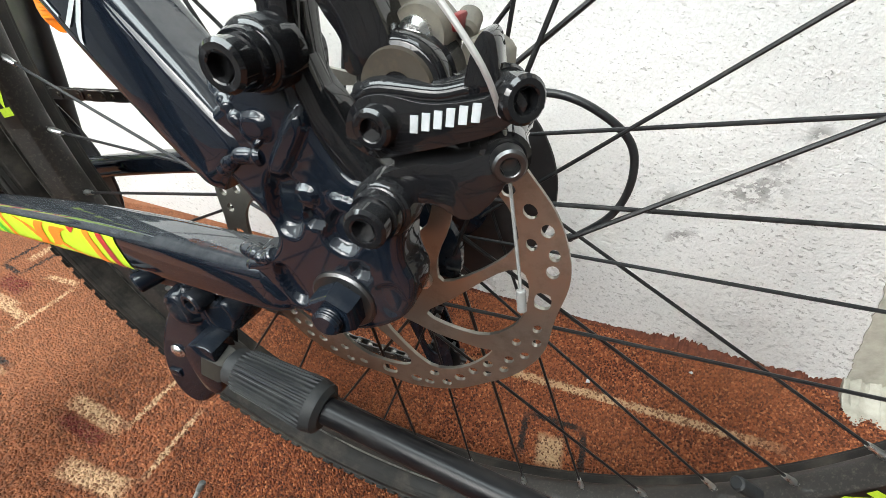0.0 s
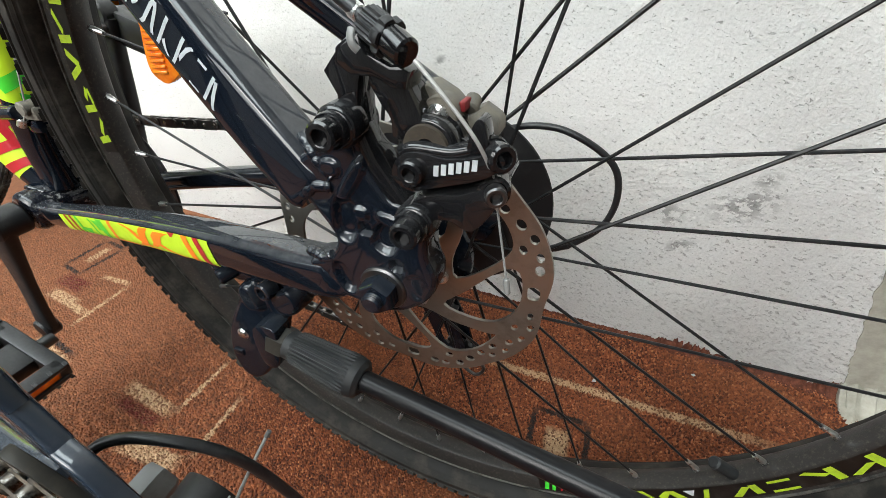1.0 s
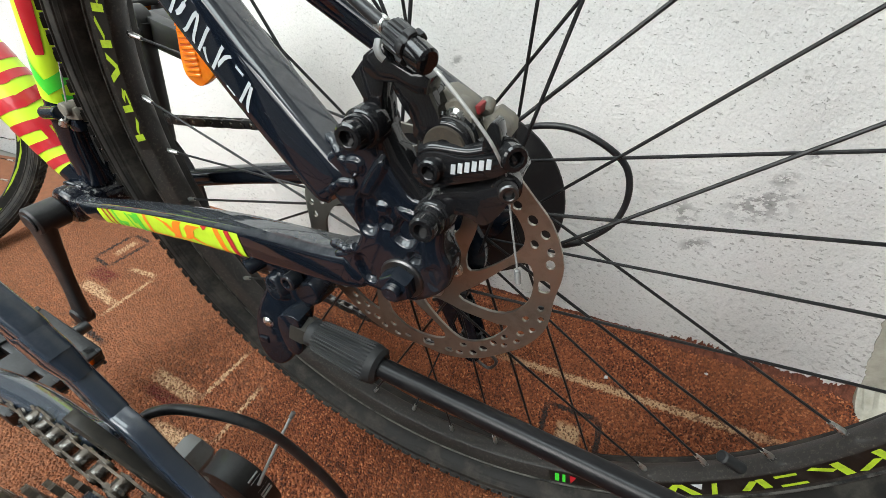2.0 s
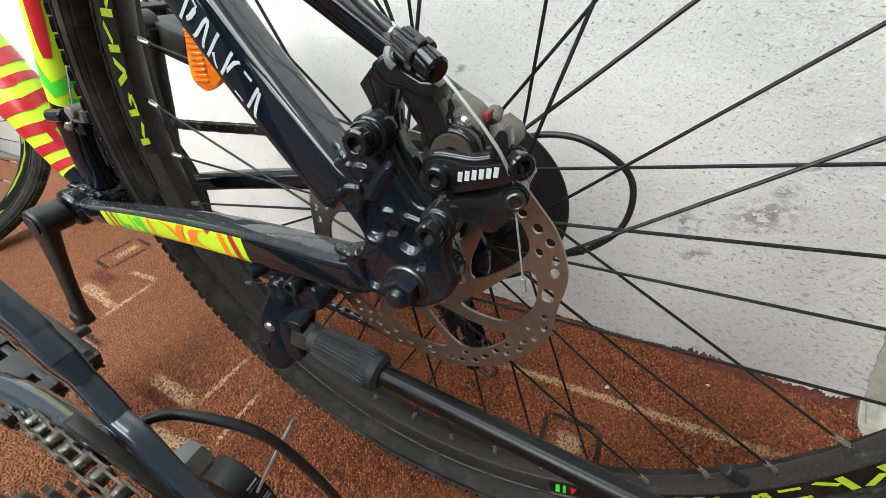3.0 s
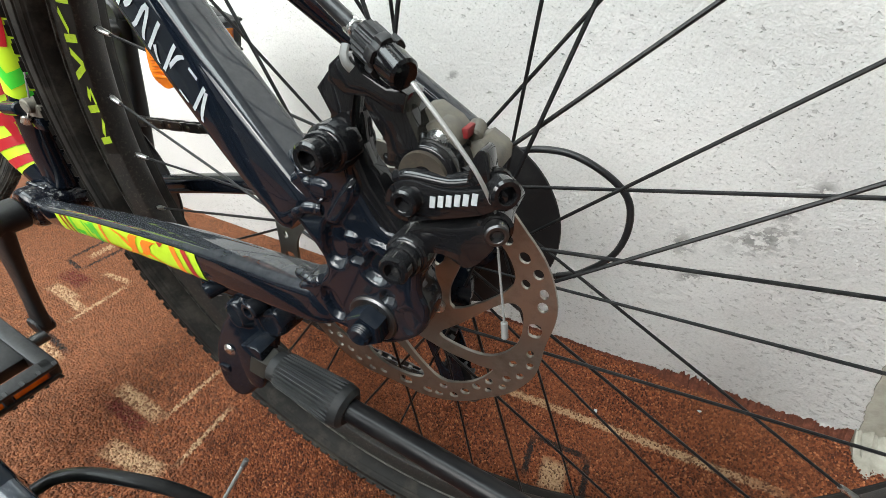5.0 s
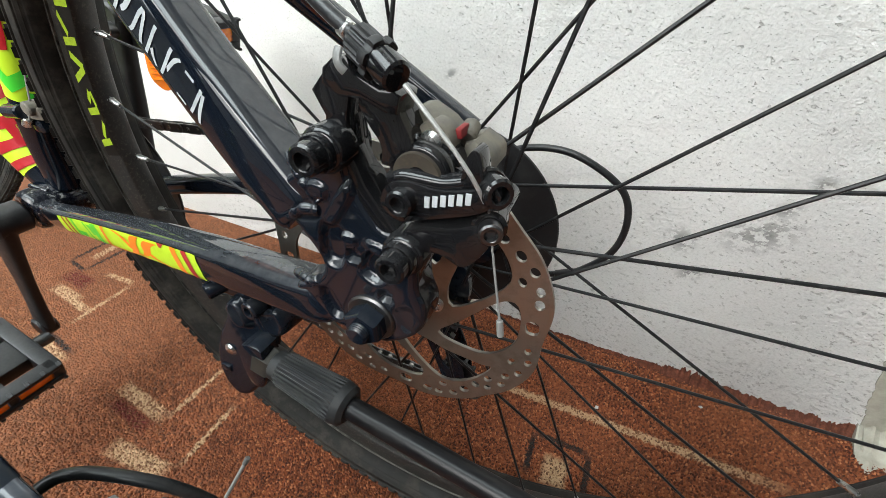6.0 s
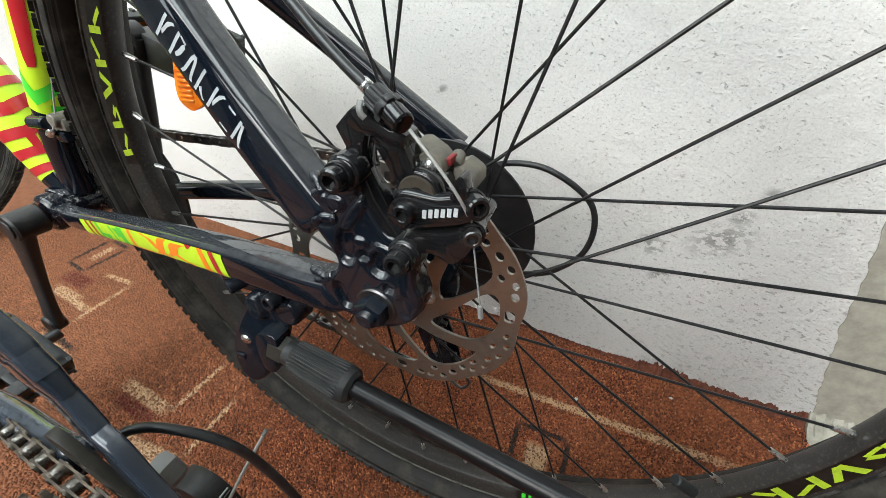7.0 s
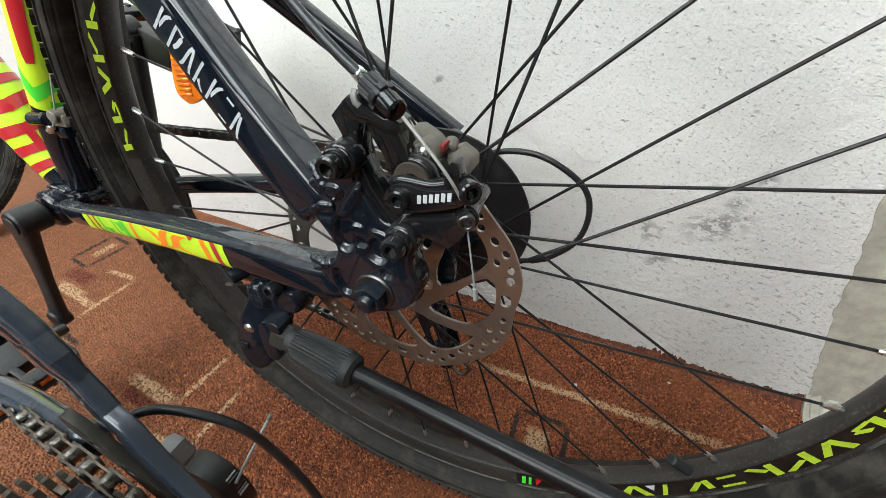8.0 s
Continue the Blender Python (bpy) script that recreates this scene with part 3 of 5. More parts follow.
def tyre_mesh(outer, width, n=120):
    """Side walls with three thin moulded rings, and a rounded crown."""
    half = width / 2
    prof = []
    for k in range(-62, 63):
        deg = 125 * k / 62
        a = radians(deg)
        lift = 0.0012 if 84 < abs(deg) < 87 or 104 < abs(deg) < 107 or 110 < abs(deg) < 113 or 117 < abs(deg) < 120 else 0.0
        prof.append((outer - 0.022 + 0.0205 * math.cos(a), (half + lift) * math.sin(a)))
    prof += [(outer - 0.0358, half * 0.50), (outer - 0.041, half * 0.42), (outer - 0.043, 0), (outer - 0.041, -half * 0.42), (outer - 0.0358, -half * 0.50)]
    return spin(prof, n, closed=True)


def tread_mesh(outer, width, count=168):
    """Low rubber blocks in staggered rows round the tyre."""
    half = width / 2
    verts, faces = [], []
    for k in range(count):
        for row, (lat, wid) in enumerate(((0, 11), (26, 10), (-26, 10), (50, 8), (-50, 8), (68, 6), (-68, 6))):
            a0 = 2 * math.pi * (k + (0.5 if row % 2 else 0)) / count
            da = 2 * math.pi / count * 0.34
            base = len(verts)
            for h in (-0.0005, 0.0030 if row > 2 else 0.0020):
                for sa, sl in ((-1, -1), (1, -1), (1, 1), (-1, 1)):
                    la = radians(lat + sl * wid * (0.9 if h > 0 else 1.0))
                    rr = outer - 0.022 + (0.0205 + h) * math.cos(la)
                    y = (half + h) * math.sin(la)
                    a = a0 + sa * da * (0.88 if h > 0 else 1.0) + sl * da * 0.25
                    verts.append((rr * math.cos(a), y, rr * math.sin(a)))
            faces += [[base + i for i in f] for f in ((4, 5, 6, 7), (0, 1, 5, 4), (1, 2, 6, 5), (2, 3, 7, 6), (3, 0, 4, 7))]
    bm = bmesh.new()
    me = bpy.data.meshes.new("tmp")
    me.from_pydata(verts, [], faces)
    bm.from_mesh(me)
    bpy.data.meshes.remove(me)
    return bm


def side_point(outer, r, lift=0.0007):
    """y on the near face of the rim at radius r."""
    return -(0.0095 + (r - (outer - 0.0544)) * 0.27) - lift


# plain angular strokes: start and end point of each in a box one wide and one high
BAR = ((0.10, 0.0), (0.22, 1.0))
STROKES = ((BAR, ((0.36, 0.5), (0.95, 1.0))), (BAR, ((0.36, 0.95), (0.9, 0.82)), ((0.9, 0.72), (0.5, 0.42))), (((0.05, 0.0), (0.5, 1.0)), ((0.55, 1.0), (0.9, 0.1))), (BAR, ((0.36, 0.5), (0.95, 0.0))), (BAR, ((0.36, 0.5), (0.95, 1.0))),
           (((0.1, 0.10), (0.9, 0.10)), ((0.2, 0.85), (0.9, 0.85))), (((0.1, 0.1), (0.2, 0.9)), ((0.4, 0.8), (0.85, 0.05))))


def stroke_quads(gap, thick):
    """Quads of the strokes above in a row, as corners in units of the row: 0..1 along, 0..1 up."""
    out = []
    n = len(STROKES)
    for i, group in enumerate(STROKES):
        for (x0, y0), (x1, y1) in group:
            a = Vector(((i + gap + x0 * (1 - 2 * gap)) / n * 6, y0))
            b = Vector(((i + gap + x1 * (1 - 2 * gap)) / n * 6, y1))
            d = (b - a).normalized()
            s = Vector((-d.y, d.x)) * thick
            out.append([((p.x) / 6, p.y) for p in (a - s, b - s, b + s, a + s)])
    return out


def rim_print(outer, a0, a1, r0, r1, quad):
    bm = bmesh.new()
    cols = []
    for k in range(4):
        f = k / 3
        row = []
        for p, q in ((quad[0], quad[1]), (quad[3], quad[2])):
            u, w = p[0] + (q[0] - p[0]) * f, p[1] + (q[1] - p[1]) * f
            a, r = radians(a0 + (a1 - a0) * u), r0 + (r1 - r0) * w
            row.append(bm.verts.new((r * math.cos(a), side_point(outer, r), r * math.sin(a))))
        cols.append(row)
    for a, b in zip(cols, cols[1:]):
        bm.faces.new((a[0], a[1], b[1], b[0]))
    return bm


PATTERN = ((1, -1), (0, 1), (1, 1), (0, -1))


def wheel(parent, name, outer=0.3345, width=0.057, spokes=36, hole=HOLE, prints=(), label=""):
    rn = outer - 0.0552
    prof = [(rn - 0.0003, -0.006), (rn, 0), (rn + 0.0015, 0.0045), (rn + 0.0036, 0.0080), (rn + 0.0050, 0.0096), (rn + 0.0138, 0.0130), (rn + 0.0165, 0.0134), (rn + 0.0165, 0.0110), (rn + 0.0110, 0.009),
            (rn + 0.0110, -0.009), (rn + 0.0165, -0.0110), (rn + 0.0165, -0.0134), (rn + 0.0138, -0.0130), (rn + 0.0008, -0.0095), (rn + 0.0001, -0.0086)]
    rim = part(name, spin(prof, 120, closed=True), RIM_BLACK, parent, label)
    # thin pale rings added for the highlight along the rim's edge
    for sy in (-1, 1):
        part("rim_edge", spin([(rn + 0.0148, sy * 0.0125), (rn + 0.0158, sy * 0.0125), (rn + 0.0158, sy * 0.0146), (rn + 0.0150, sy * 0.0146)], 120, closed=True), RIM_GLINT, rim, "pale grey ring for the rim edge's highlight")
    part("tyre", tyre_mesh(outer - 0.002, width), RUBBER, rim, "dusty black rubber tyre")
    tagged(part("tread", tread_mesh(outer - 0.002, width), RUBBER, rim, smooth=False), kind="stuff")
    for a0, a1, r0, r1 in prints:
        band = bmesh.new()
        steps = [radians(a0 + 1.2 + (a1 - 30.0 * (a0 > 180) - a0 - 2.4) * k / 90) for k in range(91)]
        pairs = [[band.verts.new((r * math.cos(a), side_point(outer, r, 0.0003), r * math.sin(a))) for r in (r1 - 0.0012, r0 + 0.0008)] for a in steps]
        for a, b in zip(pairs, pairs[1:]):
            band.faces.new((a[0], a[1], b[1], b[0]))
        part("decal_band", band, PRINT_BLACK, rim, "glossy black printed band")
        for quad in stroke_quads(0.08, 0.095):
            part("print", rim_print(outer, a0, a1, r0, r1, quad), RIM_NEON, rim, "neon yellow printed bar", smooth=False)
    fl, fr, rf = -0.033, 0.022, 0.0305
    hub = spin([(0.006, -0.0545), (0.0205, -0.0545), (0.0215, -0.053), (0.0215, -0.047), (0.0145, -0.045), (0.0145, -0.038), (rf + 0.0035, fl - 0.002), (rf + 0.0035, fl + 0.002), (0.0165, fl + 0.007),
                (0.0150, 0.0), (0.0165, fr - 0.007), (rf + 0.0035, fr - 0.002), (rf + 0.0035, fr + 0.002), (0.016, fr + 0.004), (0.016, 0.06), (0.006, 0.06)], 48)
    part("hub", hub, BLACK_PART, rim, "black alloy hub")
    me_n = mesh_of(spin([(0, 0), (0.0022, 0), (0.0024, 0.002), (0.0020, 0.008), (0.0016, 0.0115), (0, 0.0115)], 10), "nipple", SILVER)
    step = 2 * math.pi / spokes
    for k in range(spokes):
        right, s = PATTERN[k % 4]
        a = hole + k * step
        h = a + s * radians(61)
        tip = Vector(((rn - 0.003) * math.cos(a), 0.0015 * (1 if right else -1), (rn - 0.003) * math.sin(a)))
        root = Vector((rf * math.cos(h), (fr if right else fl) + (0.0022 if s > 0 else -0.0022), rf * math.sin(h)))
        part("spoke", rod(root, tip, 0.00100, 8), SPOKE_BLACK, rim)
        d = (root - tip).normalized()
        shared("nipple", me_n, Matrix.Translation(tip - d * 0.001) @ Vector((0, 1, 0)).rotation_difference(d).to_matrix().to_4x4(), rim)
    return rim


BIKE_TURN = pose(0, 0, 0.3194, -2.69, 0, 0)
bike = thing("bicycle", BIKE_TURN, "black mountain bicycle with neon decals, disc brake and folded kickstand", "bicycle", "bicycles side by side")
rear = wheel(bike, "rear_wheel", prints=((173.5, 138, 0.2888, 0.2808), (354, 318.5, 0.2908, 0.2818)), label="black wheel with dusty tyre and neon print")
rear.matrix_basis = pose(-0.0012, -0.0034, -0.0032, 1.1, 0, 0)

va = radians(320.5)
vdir = Vector((math.cos(va), 0, math.sin(va)))
# small graphic on the rim between the two rows of bars
for mat, label, quads in ((GREEN, "green printed slash", (((288.6, 0.2822), (289.4, 0.2822), (289.0, 0.2910), (288.2, 0.2910)), ((290.0, 0.2822), (290.6, 0.2822), (290.2, 0.2910), (289.6, 0.2910)))),
                          (RED, "red printed wedge", (((291.4, 0.2822), (292.6, 0.2837), (292.0, 0.2873), (291.2, 0.2910)),)),
                          (RIM_NEON, "neon yellow printed slash", (((304.5, 0.2822), (306.0, 0.2822), (308.2, 0.2915), (306.4, 0.2915)), ((308.2, 0.2868), (309.6, 0.2822), (310.6, 0.2822), (308.9, 0.2915)), ((309.6, 0.2822), (311.0, 0.2822), (313.2, 0.2915), (311.6, 0.2915)), ((315.6, 0.2822), (316.4, 0.2822), (315.4, 0.2915), (314.6, 0.2915)))),
                          (WHITE_PRINT, "white printed wedge", (((312.4, 0.2822), (314.2, 0.2822), (313.6, 0.2868), (313.4, 0.2868)),))):
    for quad in quads:
        bm = bmesh.new()
        bm.faces.new([bm.verts.new((r * math.cos(radians(a)), side_point(0.3345, r), r * math.sin(radians(a)))) for a, r in quad])
        part("print", bm, mat, rear, label, smooth=False)

part("valve", rod(vdir * 0.281 + Vector((0, -0.003, 0)), vdir * 0.258 + Vector((0, -0.007, 0)), 0.0046, 16, None, 0.0012), GREY_PLASTIC, rear, "black rubber valve cap")

# amber reflector clipped to the spokes
rp = rounded([(-0.158, 0.127), (-0.1635, 0.117), (-0.1715, 0.094), (-0.1665, 0.0855), (-0.158, 0.0845), (-0.1425, 0.095), (-0.138, 0.115), (-0.142, 0.127)], 4)
lens = part("wheel_reflector", plate(rp, [], -0.031, -0.026, None, 0.0012), AMBER, bike, "oblong ribbed amber wheel reflector")
for k in range(10):
    z = 0.0895 + k * 0.0032
    part("rib", box(-0.1685 + 0.0007 * k, -0.1565 + 0.0006 * k, -0.0322, -0.0308, z, z + 0.0018, 0.0004, None, 1), AMBER, lens)


# ---- brake rotor ----
def rotor_mesh():
    outer = []
    for k in range(180):
        a = 2 * math.pi * k / 180
        r = 0.0803 - 0.0034 * max(0.0, math.cos(4 * (a + radians(8)))) ** 3 - 0.0012 * max(0.0, math.cos(4 * (a - radians(38)))) ** 6
        outer.append((r * math.cos(a), r * math.sin(a)))
    holes = []

    def turned(pts, q):
        c, s = math.cos(q), math.sin(q)
        return [(c * x - s * z, s * x + c * z) for x, z in pts]

    pol = lambda r, d: (r * math.cos(radians(d)), r * math.sin(radians(d)))
    inner = [pol(r, d) for r, d in ((0.0315, -46), (0.0360, -17), (0.0535, 8), (0.0625, 9.5), (0.0650, 3), (0.0650, -8), (0.0635, -17), (0.0575, -29), (0.0455, -38.5))]
    big = [pol(r, d) for r, d in ((0.0305, -94), (0.0300, -72), (0.0430, -53), (0.0590, -39.5), (0.0642, -36), (0.0660, -48), (0.0662, -60), (0.0625, -70.5), (0.0470, -81))]
    for w in range(4):
        q = radians(-90 * w)
        holes.append(rounded(turned(inner, q), 3))
        holes.append(rounded(turned(big, q), 3))
        for d, r, sx, sz in ((38, 0.0700, 0.0024, 0.0024), (30, 0.0725, 0.0024, 0.0030), (23, 0.0752, 0.0023, 0.0027), (19.6, 0.0683, 0.002, 0.0026), (15.2, 0.0752, 0.002, 0.0027), (9.6, 0.0738, 0.0024, 0.003),
                             (-14.5, 0.0722, 0.0018, 0.0024), (-20.5, 0.0752, 0.0019, 0.0024), (-24.5, 0.0682, 0.0019, 0.0024), (-28.5, 0.0752, 0.0019, 0.0024), (-34.5, 0.0722, 0.0021, 0.0026),
                             (-40, 0.0752, 0.0018, 0.0024), (-43.5, 0.0690, 0.0021, 0.0026), (-47.5, 0.0740, 0.0018, 0.0022)):
            holes.append(turned(ring_pts(*pol(r, d), sx, sz, 12, radians(d)), q))
        holes.append(turned(rounded([pol(0.0680, 0.8), pol(0.0732, 0.6), pol(0.0735, -4.6), pol(0.0682, -5.0)], 3), q))
    holes.append(ring_pts(0, 0, 0.0175, n=36))
    return plate(outer, holes, -0.0009, 0.0009)


rotor = part("brake_rotor", rotor_mesh(), STEEL, bike, "drilled steel brake disc with brown dust", smooth=False)
rotor.location = (0, -0.0557, 0)
for k in range(6):
    a = radians(60 * k - 6)
    part("bolt", socket_bolt((0.0225 * math.cos(a), -0.0009, 0.0225 * math.sin(a)), (0, -1, 0), 0.0038, 0.0028), SILVER, rotor, "small steel bolt")

# ---- frame ----


def section(pts, r, up, aspect, power, s, ang, lift):
    """A point on the skin of the tube that tube() makes, at s along and ang round it."""
    n = len(pts)
    u = s * (n - 1)
    i = min(int(u), n - 2)
    f = u - i
    p = pts[i].lerp(pts[i + 1], f)
    d = (pts[min(i + 2, n - 1)] - pts[max(i - 1, 0)]).normalized()
    rr = float(np.interp(s, np.linspace(0, 1, len(r)), r)) + lift
    sx = d.cross(Vector(up)).normalized()
    w = sx.cross(d).normalized()
    c, e = math.cos(ang), math.sin(ang)
    c, e = math.copysign(abs(c) ** (2 / power), c), math.copysign(abs(e) ** (2 / power), e)
    return p + rr * (c * sx + aspect * e * w)


def skin_quad(bm, tubular, corners, lift=0.0004, n=6):
    """A patch of print on a tube's skin between four corners given as (s along, degrees round)."""
    a, b, c, d = corners
    rows = []
    for i in range(n + 1):
        row = []
        for j in range(n + 1):
            u, w = i / n, j / n
            s = (a[0] * (1 - u) + b[0] * u) * (1 - w) + (d[0] * (1 - u) + c[0] * u) * w
            g = (a[1] * (1 - u) + b[1] * u) * (1 - w) + (d[1] * (1 - u) + c[1] * u) * w
            row.append(bm.verts.new(section(*tubular, s, radians(g), lift)))
        rows.append(row)
    for p, q in zip(rows, rows[1:]):
        for j in range(n):
            bm.faces.new((p[j], p[j + 1], q[j + 1], q[j]))


def weld_bead(pts, r, bm=None):
    """A rippled bead of weld along pts."""
    fine = smooth_path(pts, 64)
    return tube(fine, [r * (1.0 + 0.06 * math.sin(k * 0.45) + 0.2 * noise.noise(Vector((k * 0.21, r * 900, 0)))) for k in range(64)], 12, bm)


Y = (0, 1, 0)
cs = smooth_path([(-0.425, -0.024, -0.0455), (-0.37, -0.040, -0.0345), (-0.24, -0.062, -0.0084), (-0.12, -0.078, 0.0085), (-0.03, -0.0862, 0.0130), (-0.0150, -0.0858, 0.0165)], 30)
cs_r = [0.0092, 0.0092, 0.0093, 0.0096, 0.0101, 0.0108, 0.0113, 0.0115, 0.0113, 0.0098]
chainstay = part("chainstay", tube(cs, cs_r, 32, None, Y, 0.90, 4.2), FRAME_PAINT, bike, "glossy black chainstay with neon decal")
far_cs = [Vector((p.x, 0.006 - p.y * 0.86, p.z - 0.004 - 0.020 * max(0.0, 1 - abs(p.x + 0.19) / 0.21))) for p in cs]
part("chainstay", tube(far_cs, cs_r, 24, None, Y, 0.95, 2.9), FRAME_PAINT, bike, "glossy black chainstay")
# decal strip on the outer side of the chainstay: neon ground with green, orange and red slashes
cst = (cs, cs_r, Y, 0.90, 4.2)
D0, D1, AT, AB = 0.283, 0.640, -60, -131
strip = bmesh.new()
for k in range(12):
    skin_quad(strip, cst, ((D0 + (D1 - D0) * k / 12, AT), (D0 + (D1 - D0) * (k + 1) / 12, AT), (D0 + (D1 - D0) * (k + 1) / 12, AB), (D0 + (D1 - D0) * k / 12, AB)), 0.0004)
bmesh.ops.remove_doubles(strip, verts=strip.verts, dist=1e-6)
decal = part("decal", strip, NEON, chainstay, "neon yellow decal with coloured slashes")


def slash(mat, label, rows):
    for t0, t1, b0, b1, top, bot in rows:
        bm = bmesh.new()
        f = lambda v: D0 + (D1 - D0) * v
        g = lambda v: AT + (AB - AT) * v
        skin_quad(bm, cst, ((f(t0), g(top)), (f(t1), g(top)), (f(b1), g(bot)), (f(b0), g(bot))), 0.0007)
        part("slash", bm, mat, chainstay, label)


slash(RED, "dark red slash", [(0.05, 0.07, 0.085, 0.105, 0, 1), (0.10, 0.12, 0.13, 0.15, 0, 1), (0.93, 0.955, 0.945, 0.975, 0, 1), (0.80, 0.84, 0.81, 0.82, 0, 0.25)])
slash(GREEN, "bright green slash", [(0.15, 0.17, 0.165, 0.185, 0, 0.8), (0.17, 0.25, 0.22, 0.235, 0.45, 0.75), (0.26, 0.275, 0.30, 0.315, 0.1, 0.95), (0.29, 0.335, 0.315, 0.34, 0.2, 0.45), (0.33, 0.375, 0.355, 0.385, 0.05, 1)])
slash(ORANGE, "orange slash", [(0.42, 0.445, 0.415, 0.435, 0, 1), (0.42, 0.55, 0.42, 0.60, 0.75, 1), (0.50, 0.53, 0.67, 0.70, 0.05, 0.85), (0.64, 0.69, 0.58, 0.62, 0.05, 0.75), (0.72, 0.80, 0.66, 0.69, 0.15, 0.6), (0.70, 0.73, 0.83, 0.86, 0.45, 1), (0.87, 0.90, 0.88, 0.91, 0, 1)])

ss = smooth_path([(-0.0150, -0.0870, 0.0590), (-0.0215, -0.0862, 0.0660), (-0.050, -0.0812, 0.0965), (-0.082, -0.0745, 0.1325), (-0.20, -0.05, 0.275), (-0.31, -0.032, 0.41)], 40)
ss_r = [0.0110, 0.0130, 0.0134, 0.0134, 0.0132, 0.0130, 0.0128, 0.0125]
seatstay = part("seatstay", tube(ss, ss_r, 36, None, Y, 0.80, 4.6), FRAME_PAINT, bike, "glossy black seatstay with pale printed bars")
fs = smooth_path([(-0.012, 0.083, 0.038), (-0.07, 0.078, 0.080), (-0.125, 0.070, 0.122), (-0.22, 0.05, 0.200), (-0.31, 0.032, 0.29)], 24)
part("seatstay", tube(fs, [0.0105], 20, None, Y, 0.9, 2.6), FRAME_PAINT, bike, "glossy black seatstay")
sst = (ss, ss_r, Y, 0.80, 4.6)
along = lambda u: float(np.interp(0.0895 - 0.0420 * u, [-p.x for p in ss], np.linspace(0, 1, len(ss))))
for quad in stroke_quads(0.10, 0.075):
    bars = bmesh.new()
    skin_quad(bars, sst, [(along(u), -76 - 24 * w) for u, w in quad], 0.0004, 3)
    part("print", bars, WHITE_PRINT, seatstay, "pale grey printed bar")


def relief_plate(outline, y_front, y_back, dents, step=0.0009, edge=0.0032):
    """A forged plate: outline in xz, rounded at its edge, with dents and bosses on its near face."""
    poly = np.array(outline)
    nxt = np.roll(poly, -1, axis=0)
    x0, z0 = poly.min(0)
    x1, z1 = poly.max(0)
    nx, nz = int((x1 - x0) / step) + 2, int((z1 - z0) / step) + 2
    gx, gz = np.meshgrid(x0 + step * np.arange(nx), z0 + step * np.arange(nz), indexing="ij")
    p = np.stack([gx.ravel(), gz.ravel()], 1)
    d = nxt - poly
    rel = p[:, None] - poly[None]
    t = np.clip((rel * d).sum(-1) / (d * d).sum(-1), 0, 1)
    near = poly[None] + t[..., None] * d[None]
    gap = np.linalg.norm(p[:, None] - near, axis=-1)
    best = gap.argmin(1)
    dist, foot = gap.min(1), near[np.arange(len(p)), best]
    cond = (poly[None, :, 1] > p[:, None, 1]) != (nxt[None, :, 1] > p[:, None, 1])
    with np.errstate(divide="ignore", invalid="ignore"):
        xin = d[None, :, 0] * (p[:, None, 1] - poly[None, :, 1]) / d[None, :, 1] + poly[None, :, 0]
    inside = ((cond & (p[:, None, 0] < xin)).sum(1) % 2) == 1
    keep = inside.reshape(nx, nz)
    bm = bmesh.new()
    front, back = {}, {}

    def vert(i, j):
        if (i, j) not in front:
            k = i * nz + j
            q, dd = p[k], dist[k] if inside[k] else 0.0
            if not inside[k]:
                q = foot[k]
            h = 0.0
            if dd < edge:
                h = edge - math.sqrt(max(0.0, edge ** 2 - (edge - dd) ** 2))
            for cx, cz, rx, rz, lean, depth in dents:
                u, w = math.cos(lean) * (q[0] - cx) + math.sin(lean) * (q[1] - cz), math.cos(lean) * (q[1] - cz) - math.sin(lean) * (q[0] - cx)
                w = (abs(u / rx) ** 2.6 + abs(w / rz) ** 2.6) ** (1 / 2.6)
                if w < 1:
                    f = min(1.0, (1 - w) / 0.38)
                    h += depth * f * f * (3 - 2 * f)
            front[i, j] = bm.verts.new((q[0], y_front + h, q[1]))
            back[i, j] = bm.verts.new((q[0], y_back, q[1]))
        return (i, j)

    count = {}
    for i in range(nx - 1):
        for j in range(nz - 1):
            if keep[i, j] or keep[i + 1, j] or keep[i, j + 1] or keep[i + 1, j + 1]:
                c = [vert(i, j), vert(i + 1, j), vert(i + 1, j + 1), vert(i, j + 1)]
                bm.faces.new([front[k] for k in c])
                bm.faces.new([back[k] for k in reversed(c)])
                for a, b in zip(c, c[1:] + c[:1]):
                    key = tuple(sorted((a, b)))
                    count[key] = count.get(key, 0) + 1
    for (a, b), n in count.items():
        if n == 1:
            bm.faces.new((front[a], front[b], back[b], back[a]))
    bmesh.ops.remove_doubles(bm, verts=bm.verts, dist=2e-5)
    return bm


OUT = rounded([(-0.0200, 0.0740), (-0.0215, 0.0640), (-0.0165, 0.0555), (-0.0110, 0.0470), (-0.0086, 0.0406), (-0.0106, 0.0345), (-0.0168, 0.0290), (-0.0260, 0.0255), (-0.0300, 0.0170), (-0.0270, 0.0075), (-0.0084, 0.0065), (0.0039, 0.0035),
               (0.0164, 0.0045), (0.0283, 0.0115), (0.0345, 0.0195), (0.0362, 0.0289), (0.0338, 0.0373), (0.0345, 0.0460), (0.0385, 0.0550), (0.0340, 0.0630), (0.0228, 0.0625), (0.0165, 0.0710), (0.0130, 0.0810), (0.0138, 0.0915), (0.0075, 0.0968), (-0.0005, 0.0920), (-0.0085, 0.0820)], 4)
